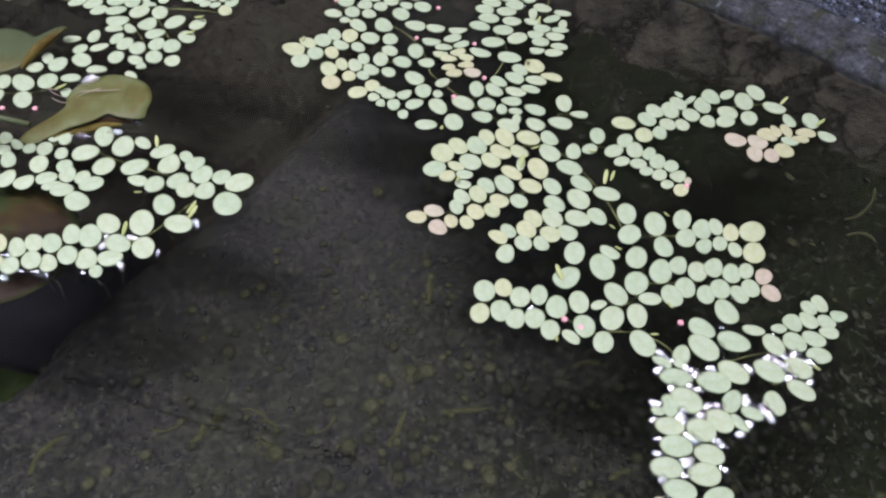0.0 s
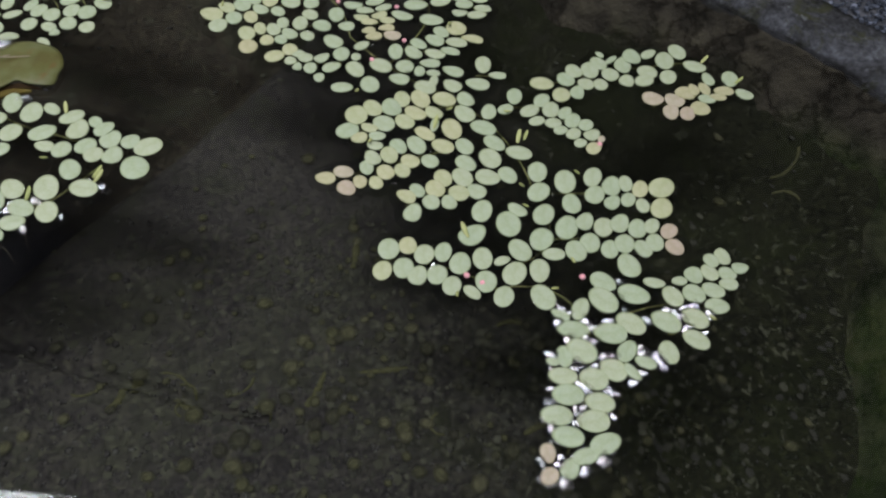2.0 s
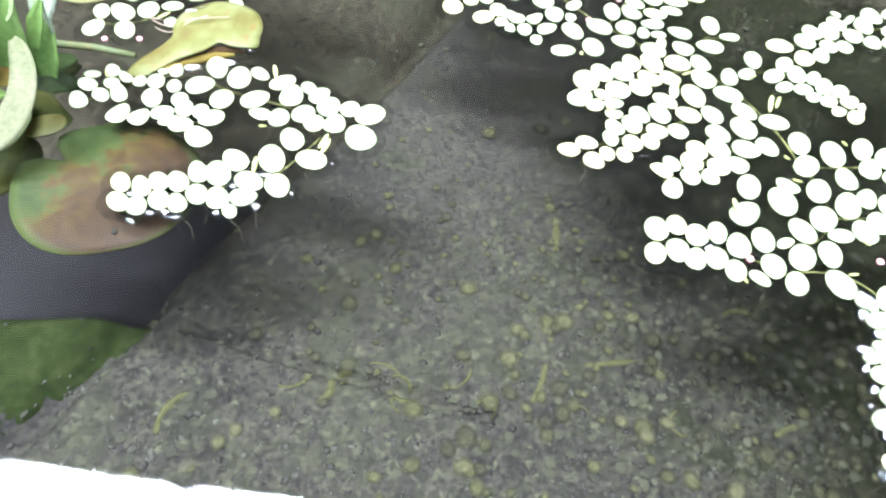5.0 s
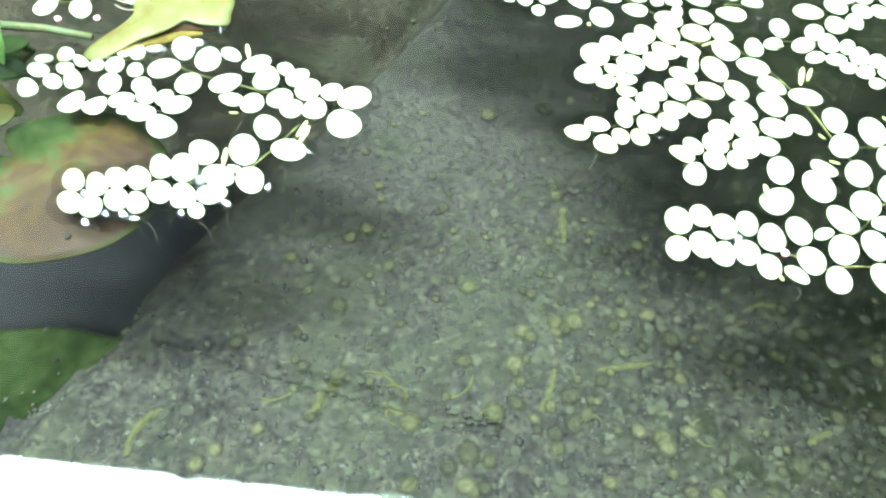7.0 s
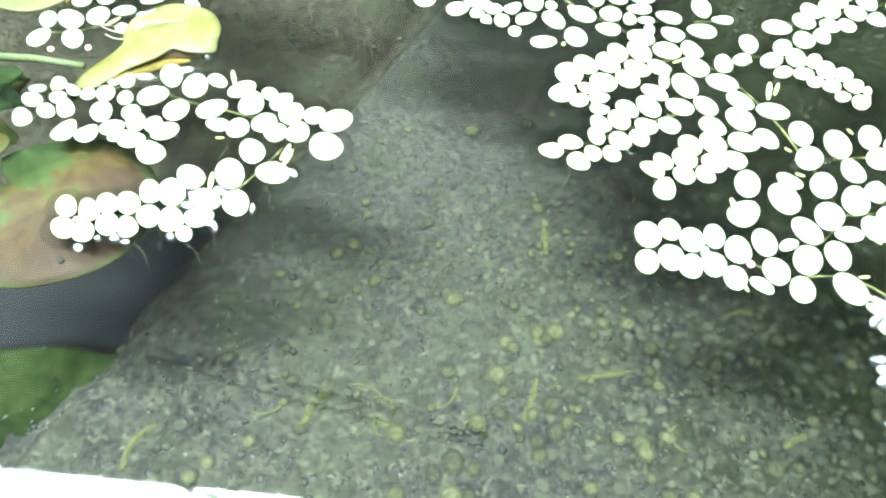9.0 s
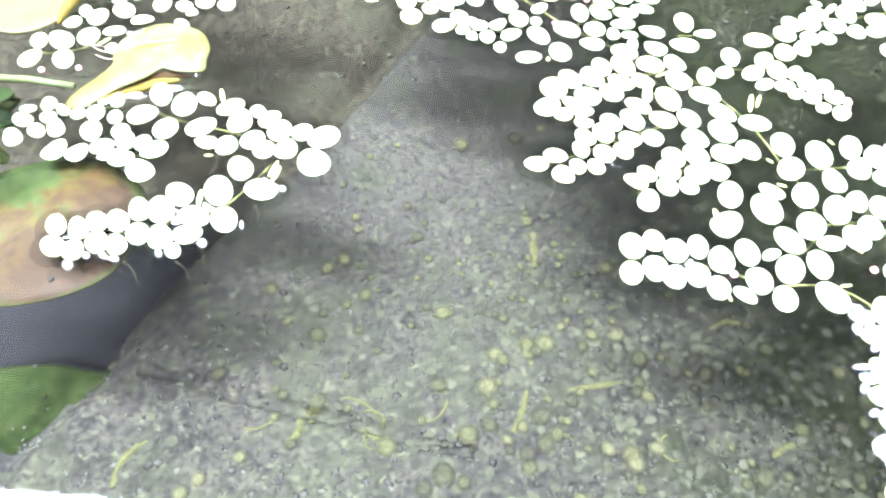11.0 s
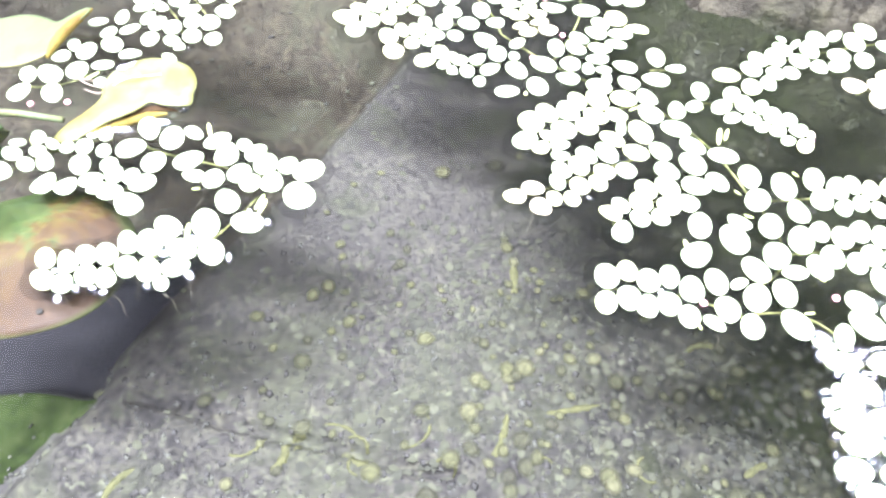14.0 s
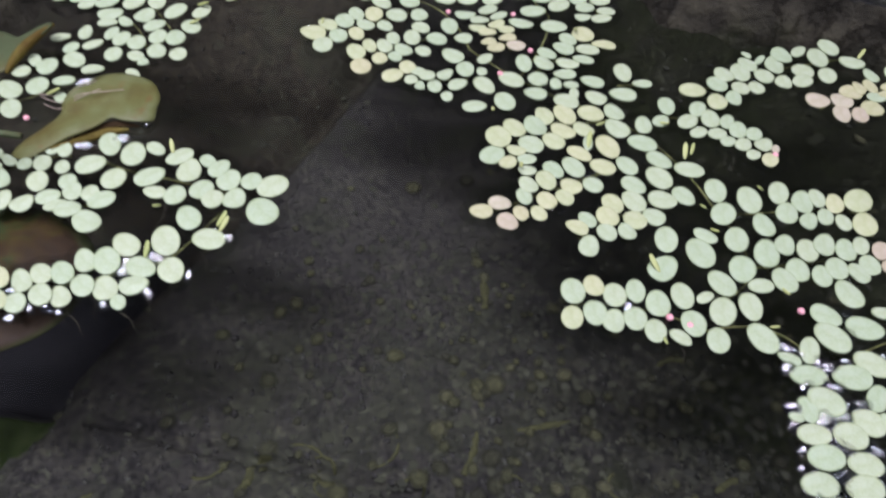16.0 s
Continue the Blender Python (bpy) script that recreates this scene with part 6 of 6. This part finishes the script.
ribbon("blade", [(-0.441, 0.516, 0.026), (-0.433, 0.523, 0.045), (-0.425, 0.527, 0.062)], (0.010, 0.015, 0.003), BLADE, rosette, "", 0.25)
ribbon("under_blade", [(-0.454, 0.513, 0.000), (-0.442, 0.529, -0.002), (-0.430, 0.545, -0.008)], (0.010, 0.024, 0.006), UNDER, rosette, "green blade at the waterline")
ribbon("under_blade", [(-0.456, 0.515, -0.008), (-0.446, 0.536, -0.016), (-0.436, 0.556, -0.024)], (0.012, 0.030, 0.008), PAD_DEEP, rosette, "dark green blade under water")
ribbon("under_blade", [(-0.454, 0.505, -0.001), (-0.437, 0.511, -0.004), (-0.420, 0.515, -0.012)], (0.012, 0.024, 0.006), UNDER, rosette, "dark green blade under water")
ribbon("under_blade", [(-0.456, 0.495, -0.003), (-0.442, 0.487, -0.010), (-0.424, 0.482, -0.022)], (0.012, 0.026, 0.006), PAD_DEEP, rosette, "dark green blade under water")
ribbon("blade", [(-0.463, 0.488, 0.001), (-0.466, 0.474, 0.020), (-0.476, 0.465, 0.030), (-0.490, 0.460, 0.028)], (0.010, 0.022, 0.024, 0.008), BLADE, rosette, "", 0.2)
ribbon("blade", [(-0.452, 0.486, 0.002), (-0.447, 0.458, 0.006), (-0.455, 0.436, 0.006), (-0.472, 0.421, 0.004)], (0.010, 0.022, 0.022, 0.008), PAD_DULL, rosette)
ribbon("withered_blade", [(-0.455, 0.507, 0.004), (-0.468, 0.504, 0.007), (-0.482, 0.503, 0.006), (-0.494, 0.505, 0.002)], (0.008, 0.017, 0.018, 0.006), PAD_RUST, rosette, "withered orange-brown blade")
ribbon("curled_blade", [(-0.440, 0.493, 0.053), (-0.430, 0.478, 0.056), (-0.424, 0.462, 0.051), (-0.424, 0.447, 0.043), (-0.430, 0.433, 0.034), (-0.443, 0.423, 0.025), (-0.464, 0.418, 0.014)], (0.006, 0.014, 0.018, 0.020, 0.022, 0.024, 0.020), CREAM, rosette, "cream curled blade")


# ---- what lies on the pond floor ----
def pebbles(name, mat, label, count, small, large, flat, near, seed):
    """Small uneven lumps strewn over the silt in one mesh; near: how much thicker they lie on the near side."""
    r = np.random.default_rng(seed)
    ico = bmesh.new()
    bmesh.ops.create_icosphere(ico, subdivisions=1, radius=1)
    base = np.array([v.co[:] for v in ico.verts])
    tri = np.array([[v.index for v in f.verts] for f in ico.faces])
    ico.free()
    xs, ys = r.uniform(-0.75, 0.72, count), r.uniform(0.05, 0.95, count)
    drift = np.array([noise.noise(Vector((x * 9, y * 9, 5.0 + seed))) for x, y in zip(xs, ys)])
    thick = np.clip(1 - near * np.clip((ys + 0.10 * drift + 0.12 * xs - 0.26) / 0.22, 0, 1), 0, 1)
    # none in the hollow sunk for shade, and in loose drifts elsewhere
    thick *= np.clip(0.75 + 0.9 * np.array([noise.noise(Vector((x * 21, y * 21, 2.0 + seed))) for x, y in zip(xs, ys)]), 0.15, 1)
    thick *= ~((ys > 0.38) & (ys < 0.53) & ((xs + 0.205) * 0.809 - (ys - 0.605) * 0.588 < -0.015))
    keep = ((xs - POND_X) ** 2 + (ys - POND_Y) ** 2 < 0.86 ** 2) & (r.random(count) < thick)
    xs, ys = xs[keep], ys[keep]
    size = small + (large - small) * r.random(len(xs)) ** 2.0
    chunks = []
    for x, y, s in zip(xs, ys, size):
        thin = r.uniform(*flat)
        lump = base * (s * np.array([1, r.uniform(0.45, 1), thin])) * r.uniform(0.65, 1.35, (12, 1))
        a = r.uniform(0, 6.3)
        turned = np.stack([lump[:, 0] * np.cos(a) - lump[:, 1] * np.sin(a), lump[:, 0] * np.sin(a) + lump[:, 1] * np.cos(a), lump[:, 2]], 1)
        chunks.append(turned + (x, y, floor_height(x, y) - s * thin * 0.45))
    verts = np.concatenate(chunks)
    faces = np.concatenate([tri + 12 * k for k in range(len(xs))])
    me = bpy.data.meshes.new(name)
    me.from_pydata(verts.tolist(), [], faces.tolist())
    me.materials.append(mat)
    me.polygons.foreach_set("use_smooth", [True] * len(me.polygons))
    tagged(new(name, me), label, "gravel", kind="stuff")


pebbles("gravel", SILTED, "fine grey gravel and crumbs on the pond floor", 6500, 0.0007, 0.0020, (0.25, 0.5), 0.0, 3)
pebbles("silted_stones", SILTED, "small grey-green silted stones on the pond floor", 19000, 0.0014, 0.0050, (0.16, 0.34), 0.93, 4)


def chippings():
    """Bluish stone chips strewn between the rim and the kerb."""
    verts, faces = [], []
    bm = bmesh.new()
    bmesh.ops.create_icosphere(bm, subdivisions=1, radius=1)
    base, tri = [v.co.copy() for v in bm.verts], [[v.index for v in f.verts] for f in bm.faces]
    bm.free()
    for _ in range(11000):
        a, d = rng.uniform(-0.3, 2.2), 1.034 - 0.095 * rng.random() ** 1.1
        s, o = 0.0013 + 0.0024 * rng.random() ** 2, len(verts)
        k = (rng.uniform(0.7, 1.3), rng.uniform(0.7, 1.3), rng.uniform(0.5, 0.9))
        z = 0.0175 + s * 0.3
        verts += [(POND_X + d * math.cos(a) + v.x * s * k[0] * rng.uniform(0.8, 1.2), POND_Y + d * math.sin(a) + v.y * s * k[1], z + v.z * s * k[2]) for v in base]
        faces += [tuple(i + o for i in f) for f in tri]
    tagged(new("chippings", mesh_of("chippings", verts, faces, STONES, False)), "bluish grey stone chips along the pond rim", "stone chips", kind="stuff")


chippings()
def sunken_mesh(seed):
    """A limp round leaf one unit across, nearly flat, with an uneven rim that dips into the silt."""
    r, segs, verts, faces = random.Random(seed), 18, [(0, 0, 0.030)], []
    wave = [r.uniform(-1, 1) for _ in range(6)]
    for k, h in ((0.35, 0.034), (0.7, 0.030), (0.92, 0.020), (1.0, 0.0)):
        for i in range(segs):
            a = 2 * math.pi * i / segs
            out = 0.5 * k * (1 + 0.05 * wave[0] * math.cos(2 * a + 1) + 0.05 * wave[1] * math.cos(3 * a) + k * 0.04 * (wave[2] * math.cos(5 * a + 2) + wave[3] * math.cos(7 * a)))
            verts.append((out * math.cos(a), out * math.sin(a), h + 0.016 * k * wave[4] * math.cos(2 * a + 3 * wave[5])))
    for i in range(segs):
        j = (i + 1) % segs
        faces.append((0, 1 + i, 1 + j))
        for q in range(3):
            a, b = 1 + q * segs, 1 + (q + 1) * segs
            faces.append((a + i, b + i, b + j, a + j))
    return mesh_of("sunken_leaf", verts, faces, SUNK)


def in_hollow(x, y):
    """True in the hollow sunk for shade beyond the slab, where nothing is strewn."""
    return 0.38 < y < 0.53 and (x + 0.205) * 0.809 - (y - 0.605) * 0.588 < -0.015


SUNK_MESHES = [sunken_mesh(s + 60) for s in range(8)]
for k in range(280):
    x, y = rng.uniform(-0.5, 0.5), rng.uniform(0.12, 0.62)
    if rng.random() < 0.6:
        x, y = rng.gauss(0.03, 0.16), rng.gauss(0.25, 0.08)
    s = 0.009 + 0.013 * rng.random() ** 1.6
    if k % 5 == 0:
        x, y, s = rng.gauss(-0.04, 0.08), rng.gauss(0.42, 0.045), 0.006 + 0.005 * rng.random()
    if in_hollow(x, y):
        continue
    ob = new("sunken_leaf", rng.choice(SUNK_MESHES))
    ob.matrix_world = pose(x, y, floor_height(x, y) + 0.0016, rng.uniform(-3, 3), rng.uniform(-3, 3), rng.uniform(0, 360)) @ Matrix.Diagonal((s, s * rng.uniform(0.7, 0.95), s, 1))
    tagged(ob, "sunken yellow-green dead leaf on the silt", "dead leaf", "sunken leaves")


# the larger yellow discs among them
for x, y, s in ((-0.122, 0.239, 0.017), (-0.091, 0.241, 0.014), (-0.039, 0.247, 0.016), (-0.040, 0.379, 0.012), (-0.046, 0.339, 0.014), (0.025, 0.255, 0.014),
                (-0.306, 0.253, 0.015), (-0.263, 0.277, 0.013), (-0.108, 0.474, 0.014), (-0.166, 0.503, 0.013), (-0.060, 0.30, 0.012), (0.06, 0.30, 0.013)):
    ob = new("sunken_leaf", rng.choice(SUNK_MESHES))
    ob.matrix_world = pose(x, y, floor_height(x, y) + 0.0022, rng.uniform(-3, 3), rng.uniform(-3, 3), rng.uniform(0, 360)) @ Matrix.Diagonal((s, s * 0.9, s, 1))
    tagged(ob, "round yellow dead leaf on the silt", "dead leaf", "sunken leaves")


def litter():
    """Crumbs of rotting leaves, too many to count, thickest near the trunk of the large plant."""
    verts, faces, segs = [], [], 7
    for k in range(4600):
        x, y = (rng.gauss(-0.04, 0.09), rng.gauss(0.42, 0.05)) if k % 4 == 3 else (rng.uniform(-0.6, 0.6), rng.uniform(0.08, 0.8)) if k % 2 else (rng.gauss(0.03, 0.2), rng.gauss(0.25, 0.1))
        if in_hollow(x, y):
            continue
        r, o = 0.0012 + 0.0042 * rng.random() ** 2.5, len(verts)
        z, a0, e = floor_height(x, y) + 0.0012, rng.uniform(0, 6.3), rng.uniform(0.6, 1.0)
        verts.append((x, y, z + 0.0003))
        for i in range(segs):
            a = 2 * math.pi * i / segs
            u, v = r * math.cos(a) * rng.uniform(0.8, 1.15), r * e * math.sin(a) * rng.uniform(0.8, 1.15)
            verts.append((x + u * math.cos(a0) - v * math.sin(a0), y + u * math.sin(a0) + v * math.cos(a0), z - rng.uniform(0.0003, 0.0009)))
        faces += [(o, o + 1 + i, o + 1 + (i + 1) % segs) for i in range(segs)]
    tagged(new("leaf_litter", mesh_of("leaf_litter", verts, faces, LITTER)), "crumbs of rotting yellow-green leaves on the silt", "leaf litter", kind="stuff")


litter()


def plant_scrap(x, y, heading, length, bend, r=0.0038):
    """A limp strip of leaf or stalk, low in the silt, with a frayed outline and a raised middle."""
    n, h, p = 26, radians(heading), Vector((x, y, 0))
    verts, faces, seed = [], [], rng.uniform(0, 50)
    for i in range(n + 1):
        t = i / n
        side = Vector((-math.sin(h), math.cos(h), 0))
        body = (0.35 + 0.65 * math.sin(math.pi * min(1.0, 0.08 + 0.86 * t)) ** 0.6) * (0.85 + 0.15 * math.cos(3 * math.pi * t))
        for k, up in ((-1.0, -0.25), (-0.6, 0.22), (0.0, 0.42), (0.6, 0.22), (1.0, -0.25)):
            w = r * body * k * (1 + 0.45 * noise.noise(Vector((seed + t * length * 420, k * 3, 1.0))))
            q = p + side * w
            verts.append((q.x, q.y, floor_height(q.x, q.y) + 0.0006 + r * body * up * (1 + 0.5 * noise.noise(Vector((seed, t * length * 300, k))))))
        p = p + Vector((math.cos(h), math.sin(h), 0)) * length / n
        h += radians(bend) / n
    for i in range(n):
        faces += [(i * 5 + k, i * 5 + k + 1, i * 5 + k + 6, i * 5 + k + 5) for k in range(4)]
    ob = new("plant_scrap", mesh_of("plant_scrap", verts, faces, SCRAP))
    tagged(ob, "curved yellow-green plant scrap on the pond floor", "plant scrap", "plant scraps")


plant_scrap(-0.002, 0.431, 78, 0.036, 12, 0.0050)
plant_scrap(-0.048, 0.276, 51, 0.039, 25)
plant_scrap(0.003, 0.307, 4, 0.047, 0)
plant_scrap(-0.221, 0.291, 66, 0.019, 10)
plant_scrap(-0.214, 0.311, 35, 0.014, -60)
plant_scrap(-0.162, 0.297, -117, 0.026, 170)
plant_scrap(-0.356, 0.262, 100, 0.044, -85)
plant_scrap(0.144, 0.354, 35, 0.036, -70)
plant_scrap(0.246, 0.250, 17, 0.021, 60)
plant_scrap(0.248, 0.170, -99, 0.050, 190, 0.0046)
plant_scrap(0.177, 0.246, -173, 0.025, 30)
plant_scrap(-0.228, 0.283, 40, 0.022, 30, 0.0046)
plant_scrap(-0.207, 0.300, 100, 0.016, -30, 0.0042)
for x, y, heading, length, bend in ((-0.165, 0.305, 20, 0.030, -160), (-0.150, 0.287, 130, 0.034, 220), (-0.120, 0.292, -10, 0.040, 120), (-0.185, 0.318, 5, 0.036, -70),
                                    (-0.095, 0.275, 60, 0.028, -200), (-0.262, 0.301, -20, 0.034, 90), (0.075, 0.262, 200, 0.032, 170), (-0.02, 0.262, 80, 0.026, -150)):
    plant_scrap(x, y, heading, length, bend, 0.0017)
plant_scrap(0.488, 0.498, 11, 0.033, -90, 0.0018)
plant_scrap(0.518, 0.537, -92, 0.042, -110, 0.0020)
